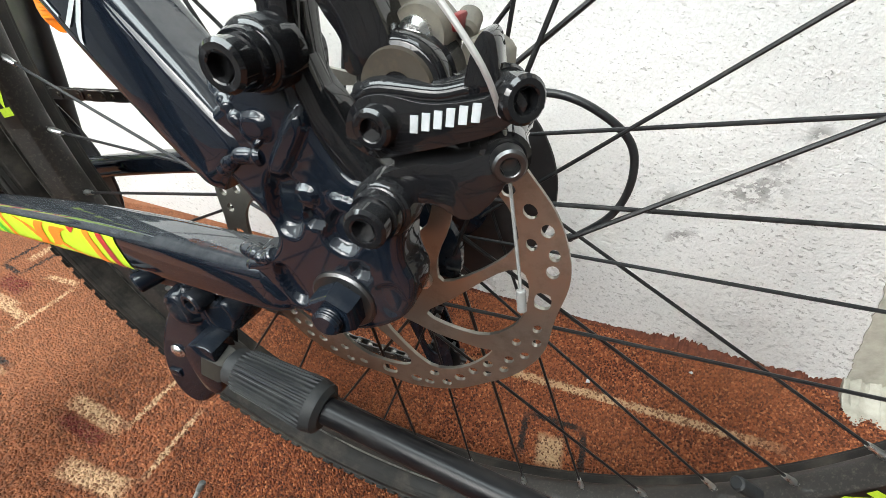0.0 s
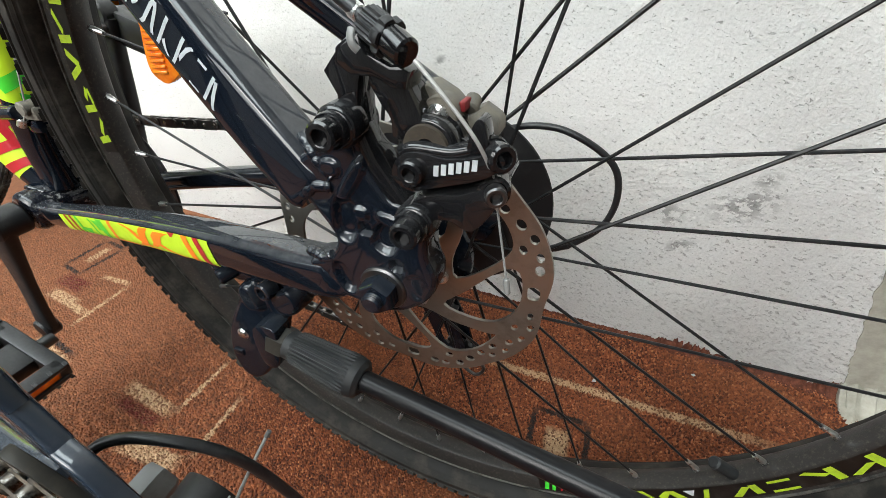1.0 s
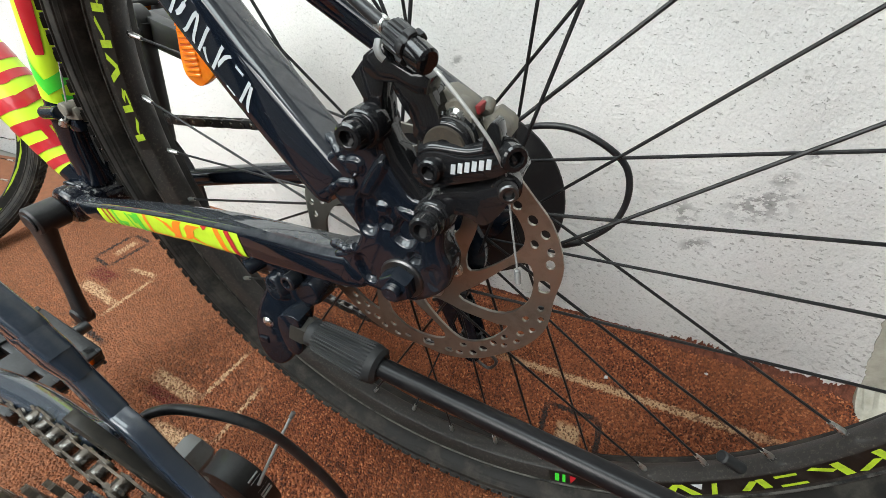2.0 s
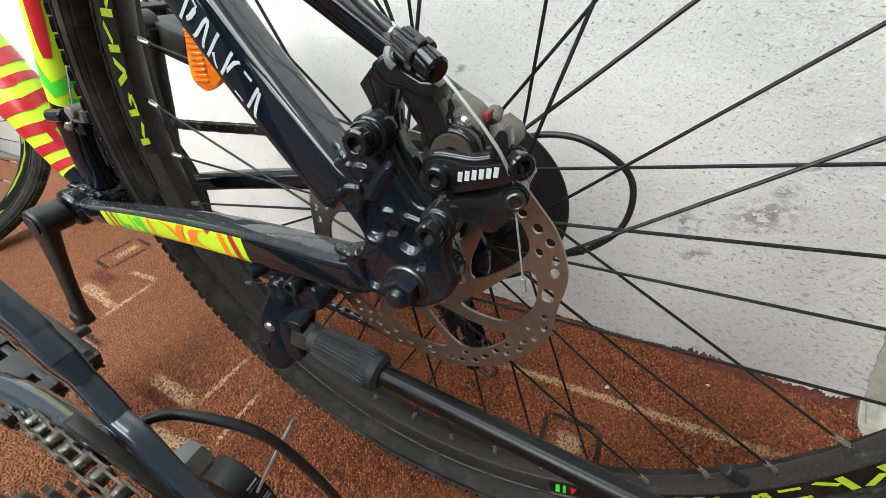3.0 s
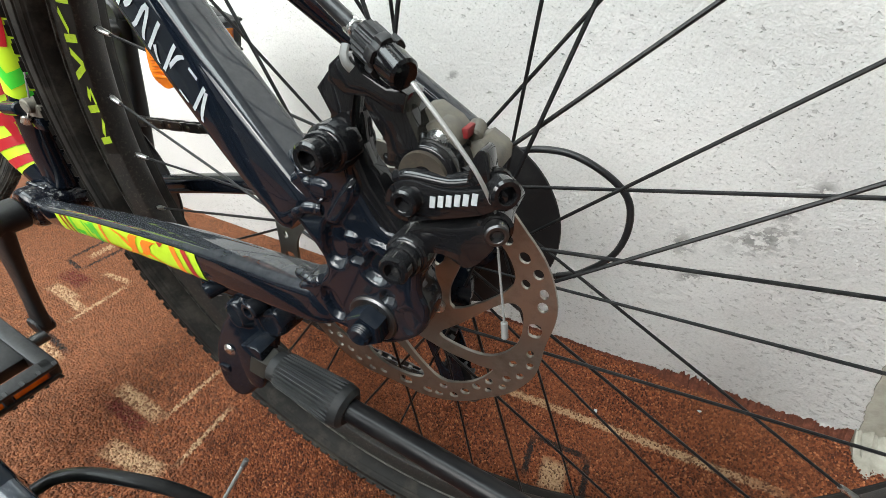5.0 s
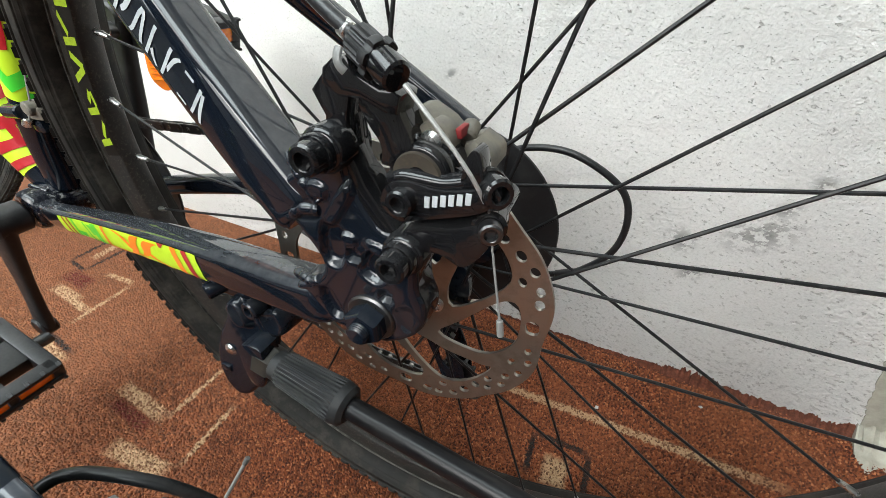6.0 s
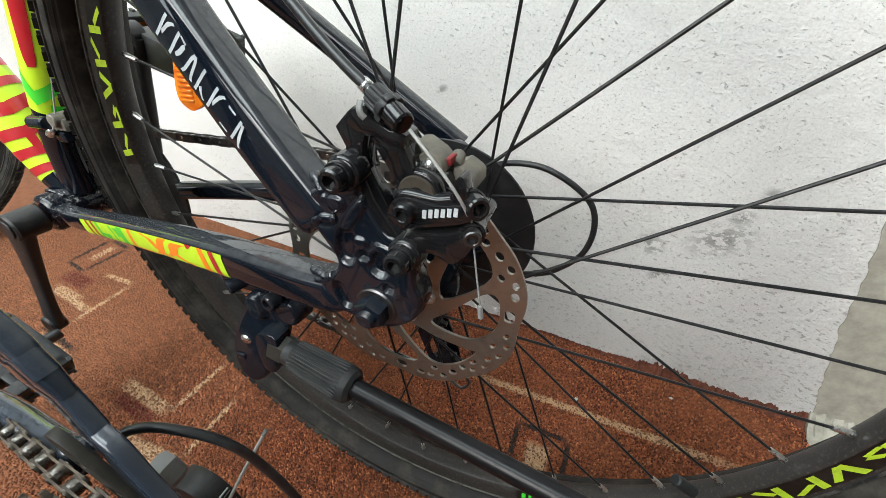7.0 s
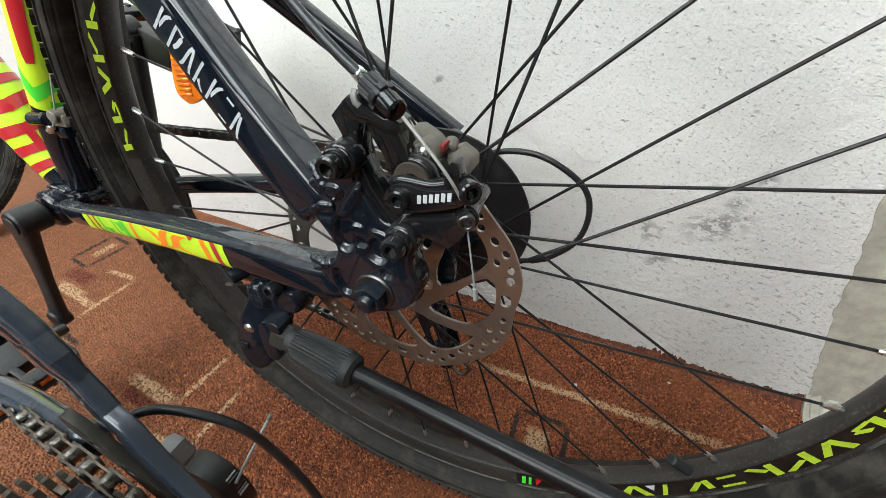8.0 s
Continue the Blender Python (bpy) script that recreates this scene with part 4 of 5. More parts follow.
# pockets pressed into the plate, two small holes, and raised ribs along its upper edge
DENTS = ((-0.0010, 0.0510, 0.0062, 0.0120, -0.18, 0.0036), (0.0078, 0.0480, 0.0036, 0.0036, 0.0, 0.0030), (0.0165, 0.0445, 0.0066, 0.0082, -0.5, 0.0036), (0.0197, 0.0318, 0.0034, 0.0034, 0.0, 0.0028),
         (-0.0085, 0.0195, 0.0046, 0.0098, 0.32, 0.0030), (0.0290, 0.0215, 0.0062, 0.0080, 0.4, 0.0012), (0.0078, 0.0560, 0.0042, 0.0032, 0.0, -0.0016), (0.0060, 0.0690, 0.0030, 0.0150, -0.66, -0.0018), (0.0210, 0.0540, 0.0080, 0.0030, -0.3, -0.0014),
         (-0.0020, 0.0740, 0.0050, 0.0040, 0.0, -0.0016))
part("dropout", relief_plate(OUT, -0.0955, -0.0815, DENTS, 0.0007), FRAME_PAINT, bike, "forged black dropout plate with pressed pockets")
for bead in ([(-0.0225, -0.0930, 0.0585), (-0.0180, -0.0958, 0.0605), (-0.0115, -0.0962, 0.0650), (-0.0035, -0.0955, 0.0655)], [(-0.0160, -0.0905, 0.0830), (-0.0105, -0.0945, 0.0795), (-0.0075, -0.0958, 0.0755), (-0.0050, -0.0958, 0.0720), (-0.0030, -0.0950, 0.0690)],
             [(-0.0300, -0.0900, 0.0262), (-0.0225, -0.0930, 0.0272), (-0.0175, -0.0945, 0.0272), (-0.0130, -0.0945, 0.0300)]):
    part("weld", weld_bead([(x, y + 0.0011, z) for x, y, z in bead], 0.0025), FRAME_PAINT, bike, "rippled weld bead under black paint")
part("dropout", plate(rounded([(-0.040, 0.016), (-0.020, 0.030), (-0.016, 0.048), (0.000, 0.044), (0.014, 0.020), (0.014, -0.010), (0.004, -0.050), (-0.010, -0.050), (-0.016, -0.014), (-0.040, -0.004)], 4), [], 0.066, 0.074, None, 0.002), FRAME_PAINT, bike, "forged black dropout plate")

# axle nut, washer and axle end
AX = Vector((0.0115, -0.0945, 0.0185))
part("washer", spin([(0.0, 0.0), (0.0104, 0.0), (0.0112, 0.0008), (0.0112, 0.0016), (0.0100, 0.0024), (0, 0.0024)], 36, None, Matrix.Translation(AX + Vector((0, -0.0024, 0)))), DARK_STEEL, bike, "serrated steel washer")
part("axle_nut", hex_nut(AX + Vector((0, -0.0024, 0)), (0, -1, 0), 0.0150, 0.0072), BLACK_PART, bike, "dark steel axle nut")
ax = bmesh.new()
for k in range(3):
    rod(AX + Vector((0, -0.0098 - 0.001 * k, 0)), AX + Vector((0, -0.0106 - 0.001 * k, 0)), 0.0047, 20, ax, 0.0003)
spin([(0, -0.0132), (0.0036, -0.0132), (0.0044, -0.0124), (0.0044, 0.0), (0, 0.0)], 20, ax, Matrix.Translation(AX))
part("axle", ax, BLACK_PART, bike, "threaded axle end")

# bottom bracket, seat tube, down tube
bb = spin([(0.0, -0.038), (0.017, -0.038), (0.0195, -0.036), (0.0208, -0.033), (0.0208, 0.034), (0.0195, 0.037), (0, 0.037)], 36, None, Matrix.Translation((-0.437, 0, -0.046)))
part("bottom_bracket", bb, SCUFFED, bike, "scuffed black bottom bracket shell")
st_pts = smooth_path([(-0.4280, 0, -0.030), (-0.4175, 0, 0.0220), (-0.3990, 0, 0.0640), (-0.3795, 0, 0.0985), (-0.3550, 0, 0.1410), (-0.233, 0, 0.355)], 30)
st_r = [0.0150, 0.0150]
seat_tube = part("seat_tube", tube(st_pts, st_r, 28), FRAME_PAINT, bike, "seat tube in black, neon, green and red")
sttb = (st_pts, st_r, Y, 1.0, 2.0)


def tube_print(tubular, parent, mat, label, rows, lift):
    for corners in rows:
        bm = bmesh.new()
        skin_quad(bm, tubular, corners, lift, 32)
        part("print", bm, mat, parent, label)


tube_print(sttb, seat_tube, NEON, "neon yellow print", [((0.385, -270), (0.99, -270), (0.99, 80), (0.385, 80))], 0.0004)
tube_print(sttb, seat_tube, GREEN, "green chevron print", [((0.600, -60), (0.520, -60), (0.425, -115), (0.505, -115)), ((0.505, -115), (0.425, -115), (0.520, -190), (0.600, -190)), ((0.440, -150), (0.405, -150), (0.388, -190), (0.420, -190))], 0.0008)
tube_print(sttb, seat_tube, RED, "red wedge print", [((0.625, -112), (0.99, -80), (0.99, -148), (0.645, -135))], 0.0008)
dt_pts = smooth_path([(-0.441, 0, -0.034), (-0.463, 0, 0.005), (-0.486, 0, 0.055), (-0.522, 0, 0.112), (-0.65, 0, 0.31), (-0.79, 0, 0.50)], 36)
dt_r = [0.0175, 0.0205, 0.0245, 0.025, 0.025, 0.025]
down_tube = part("down_tube", tube(dt_pts, dt_r, 32), FRAME_PAINT, bike, "black down tube with neon and red stripes")
dtb = (dt_pts, dt_r, Y, 1.0, 2.0)
tube_print(dtb, down_tube, NEON, "neon yellow print", [((0.11, -270), (0.8, -270), (0.8, 80), (0.08, 80))], 0.0005)
BANDS = (0.135, 0.215, 0.295, 0.375, 0.455, 0.535)
tube_print(dtb, down_tube, RED, "red stripe print", [((s, -250), (s + 0.040, -250), (s + 0.010, -160), (s - 0.030, -160)) for s in BANDS] + [((s - 0.030, -160), (s + 0.010, -160), (s + 0.030, -60), (s - 0.010, -60)) for s in BANDS]
           + [((0.19, -170), (0.28, -170), (0.28, -150), (0.19, -150))], 0.0010)
part("weld", weld_bead([(-0.425, -0.019, -0.030), (-0.437, -0.023, -0.024), (-0.452, -0.020, -0.028)], 0.002), FRAME_PAINT, down_tube, "rippled weld bead")

# front derailleur clamp on the seat tube
fd = part("front_derailleur", spin([(0.0153, -0.006), (0.0178, -0.006), (0.0178, 0.006), (0.0153, 0.006)], 32, None, Matrix.Translation((-0.4150, 0, 0.0470)) @ pose(0, 0, 0, 0, 14, 0) @ pose(0, 0, 0, 90, 0, 0), True), BLACK_PART, bike, "black front derailleur clamp with alloy arm")
fd.location.x = 0.013
part("pinch_bolt", rod((-0.4190, -0.0180, 0.0500), (-0.3900, -0.0200, 0.0520), 0.0062, 20, None, 0.0012), BLACK_PART, fd, "black pinch bolt barrel")
part("bolt_head", rod((-0.4215, -0.0178, 0.0498), (-0.4190, -0.0180, 0.0500), 0.0050, 18, None, 0.0008), SILVER, fd, "bright bolt head")
part("arm", box(-0.3920, -0.3680, -0.0190, 0.0180, 0.0450, 0.0570, 0.003), CAST_ALLOY, fd, "grey alloy arm")
part("pivot", rod((-0.3760, -0.0230, 0.0560), (-0.3760, 0.0100, 0.0560), 0.0060, 20, None, 0.001), CAST_ALLOY, fd, "grey alloy pivot")
part("link", box(-0.3960, -0.3800, -0.0170, 0.0200, 0.0330, 0.0440, 0.002), BLACK_PART, fd)
part("cage", box(-0.3920, -0.3600, 0.038, 0.044, 0.000, 0.040, 0.002), BLACK_PART, fd, "black chain cage")
part("anchor_screw", rod((-0.3955, -0.0205, 0.0400), (-0.3900, -0.0190, 0.0465), 0.0036, 16, None, 0.0008), SILVER, fd, "bright anchor screw")
part("inner_cable", tube([(-0.3180, -0.0150, 0.150), (-0.3363, -0.0160, 0.1173), (-0.3765, -0.0175, 0.0583), (-0.3915, -0.0195, 0.0430)], 0.0007, 8), CABLE, fd, "steel gear cable")
part("cable_stop", rod((-0.3330, -0.0155, 0.1230), (-0.3410, -0.0160, 0.1100), 0.0030, 14, None, 0.0006), SILVER, fd, "pale cable stop")


# cranks and pedals
def crank(y0, y1, ex, ez, radii):
    a, b = Vector((-0.437, y0, -0.046)), Vector((ex, y1, ez))
    d = b - a
    bm = tube([a + d * k / 12 for k in range(13)], radii, 24, None, Y, 0.55, 3.2)
    sgn = 1 if y1 > 0 else -1
    rod(a - Vector((0, sgn * 0.022, 0)), a + Vector((0, sgn * 0.008, 0)), 0.0155, 28, bm, 0.002)
    rod(b - Vector((0, sgn * 0.008, 0)), b + Vector((0, sgn * 0.009, 0)), 0.0125, 28, bm, 0.002)
    return bm


left_crank = part("crank_arm", crank(-0.063, -0.066, -0.505, -0.198, (0.0155, 0.0125, 0.0105, 0.0105, 0.0125)), BLACK_PLASTIC, bike, "matt black crank arm pointing down")
part("cap", rod((-0.437, -0.071, -0.046), (-0.437, -0.073, -0.046), 0.010, 24, None, 0.0006), BLACK_PLASTIC, left_crank)
part("crank_arm", crank(0.080, 0.086, -0.375, 0.114, (0.0200, 0.0195, 0.0185, 0.0165, 0.0150)), BLACK_PLASTIC, bike, "matt black crank arm pointing up")


def pedal(cx, cy, cz, tilt, inward, lenses=True):
    """A caged platform pedal with amber reflectors front and back."""
    rot = Matrix.Translation((cx, cy, cz)) @ pose(0, 0, 0, 0, tilt, 0)
    bm = bmesh.new()
    for sx in (-1, 1):
        for z0, z1 in ((-0.0150, -0.0080), (0.0080, 0.0150)):
            box(sx * 0.041 - 0.008, sx * 0.041 + 0.008, -0.046, 0.046, z0, z1, 0.0016, bm)
        for k in range(7):
            y = -0.046 + 0.092 * k / 6
            box(sx * 0.047 - 0.003, sx * 0.047 + 0.003, y - 0.002, y + 0.002, 0.0145, 0.0172, 0.0005, bm, 1)
            box(sx * 0.047 - 0.003, sx * 0.047 + 0.003, y - 0.002, y + 0.002, -0.0172, -0.0145, 0.0005, bm, 1)
    for sy in (-1, 1):
        box(-0.046, 0.046, sy * 0.042 - 0.008, sy * 0.042 + 0.008, -0.0150, 0.0150, 0.0022, bm)
    box(-0.046, 0.046, -0.004, 0.004, -0.011, 0.011, 0.001, bm)
    rod((0, -0.05, 0), (0, 0.05, 0), 0.009, 18, bm)
    box(-0.019, 0.019, -0.040, 0.040, -0.0115, 0.0115, 0.004, bm)
    ob = part("pedal", join(None, bm, rot), BLACK_PLASTIC, bike, "black caged plastic pedal with amber reflectors" if lenses else "black caged plastic pedal")
    for sx in (-1, 1) if lenses else ():
        for y in (-0.022, 0.022):
            part("reflector", join(None, box(sx * 0.0445 - 0.0015, sx * 0.0445 + 0.0015, y - 0.017, y + 0.017, -0.0075, 0.0075, 0.0008), rot), AMBER, ob, "amber reflector")
    part("spindle", join(None, rod((0, 0, 0), (0, inward * 0.066, 0), 0.0075, 16), rot), DARK_STEEL, ob)


pedal(-0.494, -0.138, -0.208, 27, 1)
pedal(-0.374, 0.137, 0.103, 19, -1)

# chainring, chain and rear gears on the far side
def toothed(cx, cz, r, teeth, y0, y1, bore, windows=0):
    outer = []
    for k in range(teeth):
        a = 2 * math.pi * k / teeth
        w = 2 * math.pi / teeth
        for f, dr in ((-0.5, -0.0028), (-0.22, -0.0022), (-0.12, 0.0022), (0.12, 0.0022), (0.22, -0.0022)):
            outer.append((cx + (r + dr) * math.cos(a + f * w), cz + (r + dr) * math.sin(a + f * w)))
    holes = [ring_pts(cx, cz, bore, n=28)]
    for k in range(windows):
        a = 2 * math.pi * (k + 0.5) / windows
        rm = (r + bore) / 2
        holes.append(ring_pts(cx + rm * math.cos(a), cz + rm * math.sin(a), (r - bore) * 0.26, rm * 0.42, 16, a))
    return plate(outer, holes, y0, y1)


ring = part("chainring", toothed(-0.437, -0.046, 0.0725, 36, 0.048, 0.051, 0.018, 5), BLACK_PART, bike, "black chainring with cut-outs", smooth=False)
part("guard", spin([(0.076, 0.054), (0.093, 0.054), (0.0945, 0.0555), (0.093, 0.057), (0.076, 0.057)], 64, None, Matrix.Translation((-0.437, 0, -0.046)), True), BLACK_PLASTIC, ring, "black plastic chain guard")
cas = part("cassette", toothed(0, 0, 0.056, 34, 0.030, 0.032, 0.017, 6), DARK_STEEL, bike, "dark steel cassette", smooth=False)
for k, r in enumerate((0.050, 0.044, 0.038, 0.033, 0.028, 0.024)):
    part("cog", toothed(0, 0, r, int(r * 560), 0.0345 + 0.0042 * k, 0.0363 + 0.0042 * k, 0.016), DARK_STEEL, cas, smooth=False)
part("spoke_guard", spin([(0.030, 0.0255), (0.0675, 0.0275), (0.0680, 0.0285), (0.0675, 0.0295), (0.030, 0.0275)], 72, None, None, True), BLACK_PLASTIC, rear, "black plastic spoke guard disc")


def chain(parent, pts, label, plate_mat=None, gap=0.0127):
    """A roller chain: alternating inner and outer links along pts, each an object that shares one of two meshes."""
    fine = smooth_path(pts, 400)
    lens = np.concatenate([[0], np.cumsum([(b - a).length for a, b in zip(fine, fine[1:])])])
    outline = []
    for s, c in ((1, gap / 2), (-1, -gap / 2)):
        for k in range(7):
            a = radians(-80 + 160 * k / 6) + (0 if s > 0 else math.pi)
            outline.append((c + 0.0042 * math.cos(a), 0.0042 * math.sin(a)))
    meshes = []
    for half in (0.0017, 0.0028):
        bm = plate(outline, [], -half - 0.0009, -half)
        plate(outline, [], half, half + 0.0009, bm)
        for c in (-gap / 2, gap / 2):
            rod((c, -half - 0.0014, 0), (c, half + 0.0014, 0), 0.0020 if half > 0.002 else 0.0038, 14, bm, 0.0003)
        me = mesh_of(bm, "link", plate_mat or DARK_STEEL)
        me.materials.append(WORN_STEEL)
        for poly in me.polygons:
            q = poly.center
            if min(math.hypot(q.x - gap / 2, q.z), math.hypot(q.x + gap / 2, q.z)) < 0.0039 and (abs(q.y) < half - 0.0001 or abs(q.y) > half + 0.0011):
                poly.material_index = 1
        meshes.append(me)
    root = None
    n = int(lens[-1] / gap)
    for k in range(n):
        at = [Vector([float(np.interp((k + f) * gap, lens, [p[i] for p in fine])) for i in range(3)]) for f in (0, 1)]
        d = (at[1] - at[0]).normalized()
        side = Vector((0, 1, 0))
        side = (side - d * side.dot(d)).normalized()
        m = Matrix((d, side, d.cross(side))).transposed().to_4x4()
        m.translation = (at[0] + at[1]) / 2
        if root is None:
            root = shared("chain", meshes[k % 2], m, parent, label)
            inv = m.inverted()
        else:
            shared("link", meshes[k % 2], inv @ m, root)
    return root


chain(bike, [(-0.437, 0.0495, 0.0275), (-0.33, 0.0495, 0.026), (-0.20, 0.0495, 0.0285), (-0.01, 0.050, 0.031)], "dark oily roller chain")
chain(bike, [(-0.437, 0.0495, -0.120), (-0.30, 0.0495, -0.156), (-0.205, 0.0495, -0.178), (-0.11, 0.0495, -0.200), (-0.060, 0.0495, -0.206), (-0.03, 0.0495, -0.207)], "dark oily roller chain")
mech = part("rear_derailleur", plate(rounded([(-0.046, -0.120), (-0.028, -0.112), (-0.012, -0.145), (-0.002, -0.190), (-0.010, -0.206), (-0.022, -0.202), (-0.034, -0.165)], 4), [], 0.058, 0.061, None, 0.0008), BLACK_PART, bike, "black long-cage rear derailleur")
part("cage_plate", plate(rounded([(-0.046, -0.120), (-0.028, -0.112), (-0.012, -0.145), (-0.002, -0.190), (-0.010, -0.206), (-0.022, -0.202), (-0.034, -0.165)], 4), [ring_pts(-0.022, -0.162, 0.006, 0.016, 16, 0.25)], 0.040, 0.042, None, 0.0006), BLACK_PART, mech)
part("pulley", toothed(-0.034, -0.132, 0.019, 11, 0.047, 0.052, 0.005), BLACK_PLASTIC, mech, smooth=False)
part("pulley", toothed(-0.012, -0.188, 0.017, 11, 0.047, 0.052, 0.005), BLACK_PLASTIC, mech, smooth=False)
part("knuckle", box(-0.048, -0.008, 0.056, 0.086, -0.122, -0.070, 0.008), BLACK_PART, mech, "black derailleur body")
part("wire_guard", tube(smooth_path([(0.001, 0.050, -0.196), (0.012, 0.048, -0.206), (0.004, 0.046, -0.217), (-0.010, 0.048, -0.212)], 16), 0.0018, 8), DARK_STEEL, mech, "bent steel wire")
loop = smooth_path([(0.000, 0.058, 0.022), (0.030, 0.052, 0.0405), (0.058, 0.050, 0.0440), (0.081, 0.049, 0.0360), (0.0985, 0.049, 0.0215), (0.1035, 0.049, 0.002), (0.0995, 0.049, -0.0185), (0.087, 0.050, -0.0350), (0.068, 0.052, -0.0485), (0.02, 0.060, -0.066)], 60)
part("cable_housing", tube(loop, 0.0022, 14), HOUSING, bike, "black looped gear cable housing")
part("cable_ferrule", rod(loop[50], loop[53], 0.0028, 14, None, 0.0004), BLACK_PLASTIC, bike, "black housing end cap")

# ---- kickstand, folded back ----
KO = rounded([(-0.0981, -0.0161), (-0.0879, -0.0111), (-0.0755, -0.0128), (-0.0626, -0.0110), (-0.0500, -0.0030), (-0.0550, -0.0226), (-0.0613, -0.0300), (-0.0700, -0.0360), (-0.0760, -0.0420), (-0.0817, -0.0580), (-0.0945, -0.0832), (-0.1075, -0.0985), (-0.1185, -0.1030), (-0.1275, -0.0960), (-0.1300, -0.0820), (-0.1262, -0.0640), (-0.1170, -0.0455), (-0.1050, -0.0280)], 3)
kb = relief_plate(KO, -0.0866, -0.0760, ((-0.0920, -0.0235, 0.0085, 0.0120, 0.3, -0.0050), (-0.0640, -0.0190, 0.0120, 0.0125, 0.3, -0.0056), (-0.0770, -0.0240, 0.0050, 0.0130, 0.2, 0.0018)), 0.0009, 0.0026)
bmesh.ops.rotate(kb, cent=(0, -0.0866, -0.056), matrix=Matrix.Rotation(radians(-6), 3, "X"), verts=kb.verts)
ks = part("kickstand", kb, BLACK_PART, bike, "black folded kickstand with ribbed sleeve")
part("clamp_plate", box(-0.122, -0.050, -0.082, -0.064, -0.016, -0.004, 0.003), BLACK_PART, ks, "black clamp plate under the chainstay")
part("bolt", socket_bolt((-0.0715, -0.0840, -0.0105), (-0.1, -1, 0.05), 0.0056, 0.0085), BLACK_PART, ks)
part("bolt", socket_bolt((-0.1010, -0.0780, -0.0075), (-0.45, -1, -0.1), 0.0050, 0.0130), BLACK_PART, ks)
part("block", plate(rounded([(-0.0885, -0.0400), (-0.0700, -0.0370), (-0.0790, -0.0700), (-0.0910, -0.0710)], 4), [], -0.0960, -0.0830, None, 0.0015), BLACK_PART, ks, "black pivot block")
part("rivet", spin([(0, -0.002), (0.003, -0.0016), (0.0042, -0.0005), (0.0044, 0.0), (0, 0.0)], 20, None, Matrix.Translation((-0.1121, -0.0872, -0.0597))), SILVER, ks, "bright domed rivet")
part("stamp", box(-0.1255, -0.1180, -0.0902, -0.0880, -0.0815, -0.0760, 0.0005), BLACK_PART, ks, "stamped oblong mark")
S0, S1, S2 = Vector((-0.0890, -0.0886, -0.0480)), Vector((-0.0150, -0.0935, -0.0602)), Vector((0.195, -0.117, -0.0665))
d01 = (S1 - S0).normalized()
rotb = Matrix.Translation(S0) @ Vector((0, 1, 0)).rotation_difference(d01).to_matrix().to_4x4()


def ribbed(n=30):
    prof = [(0.0, 0.022), (0.0098, 0.022), (0.0104, 0.0225), (0.0104, 0.028), (0.0116, 0.0285), (0.0122, 0.031)] + [(0.0120 + 0.0016 * k / 8, 0.032 + 0.0036 * k) for k in range(9)] + [(0.0137, 0.0620), (0.0141, 0.0640), (0.0141, 0.0705), (0.0130, 0.0755), (0.0098, 0.0778), (0.0078, 0.0778), (0, 0.0760)]
    bm = spin([(r * 0.87, y * 0.96) for r, y in prof], n * 4)
    for v in bm.verts:
        if 0.0295 < v.co.y < 0.0615:
            k = round(math.atan2(v.co.z, v.co.x) / (2 * math.pi) * n * 4) % 4
            f = (0.90, 0.90, 1.0, 1.0)[k]
            v.co.x *= f
            v.co.z *= f
    return bm


part("sleeve", join(None, ribbed(), rotb), GREY_PLASTIC, ks, "ribbed dark grey plastic sleeve")
part("collar", join(None, hex_nut((0, 0.010, 0), (0, 1, 0), 0.0175, 0.0125), rotb @ pose(0, 0, 0, 0, 22, 0)), DARK_OLIVE, ks, "hexagonal steel collar")
leg_pts = [S0 + (S1 - S0) * 0.9] + [S1.lerp(S2, f) for f in (0.04, 0.3, 0.6, 1.0)]
part("leg", tube(smooth_path(leg_pts, 20), 0.0062, 24), STAND_BLACK, ks, "glossy black tube")
part("foot", rod(S2, S2 + (S2 - S1).normalized() * 0.03, 0.010, 20, None, 0.003), BLACK_PLASTIC, ks, "black rubber foot")

# ---- brake caliper ----
cal = part("brake_caliper", plate(rounded([(0.032, 0.066), (0.050, 0.068), (0.052, 0.080), (0.050, 0.086), (0.042, 0.088), (0.033, 0.086), (0.029, 0.078)], 4), [], -0.090, -0.066, None, 0.003), CAL_BLACK, bike, "black and grey mechanical brake caliper")
part("adapter", plate([(0.0033, 0.1076), (0.0085, 0.1125), (0.0128, 0.1142), (0.0172, 0.1069), (0.0151, 0.1004), (0.0135, 0.0916), (0.0180, 0.0780), (0.0270, 0.0630), (0.0360, 0.0590), (0.0365, 0.0500), (0.0280, 0.0480), (0.0180, 0.0560), (0.0070, 0.0750), (0.0010, 0.0870), (0.0050, 0.0940), (0.0068, 0.1000)], [], -0.0945, -0.0850, None, 0.0012), CAL_BLACK, cal, "black bolted adapter bracket")
part("leg", plate(rounded([(0.0106, 0.1060), (0.0152, 0.1050), (0.0142, 0.0873), (0.0196, 0.0781), (0.0246, 0.0616), (0.0191, 0.0630), (0.0110, 0.0788), (0.0085, 0.0900)], 4), [], -0.0905, -0.0830, None, 0.001), CAL_BLACK, cal)
part("holder", plate([(0.0119, 0.1107), (0.0133, 0.1153), (0.0175, 0.1179), (0.022, 0.1186), (0.0247, 0.1135), (0.0311, 0.1104), (0.0337, 0.1105), (0.0372, 0.1087), (0.0355, 0.1035), (0.0313, 0.1039), (0.0246, 0.1071), (0.0173, 0.1073)], [], -0.1000, -0.0880, None, 0.0016), CAL_BLACK, cal, "black cable stop")
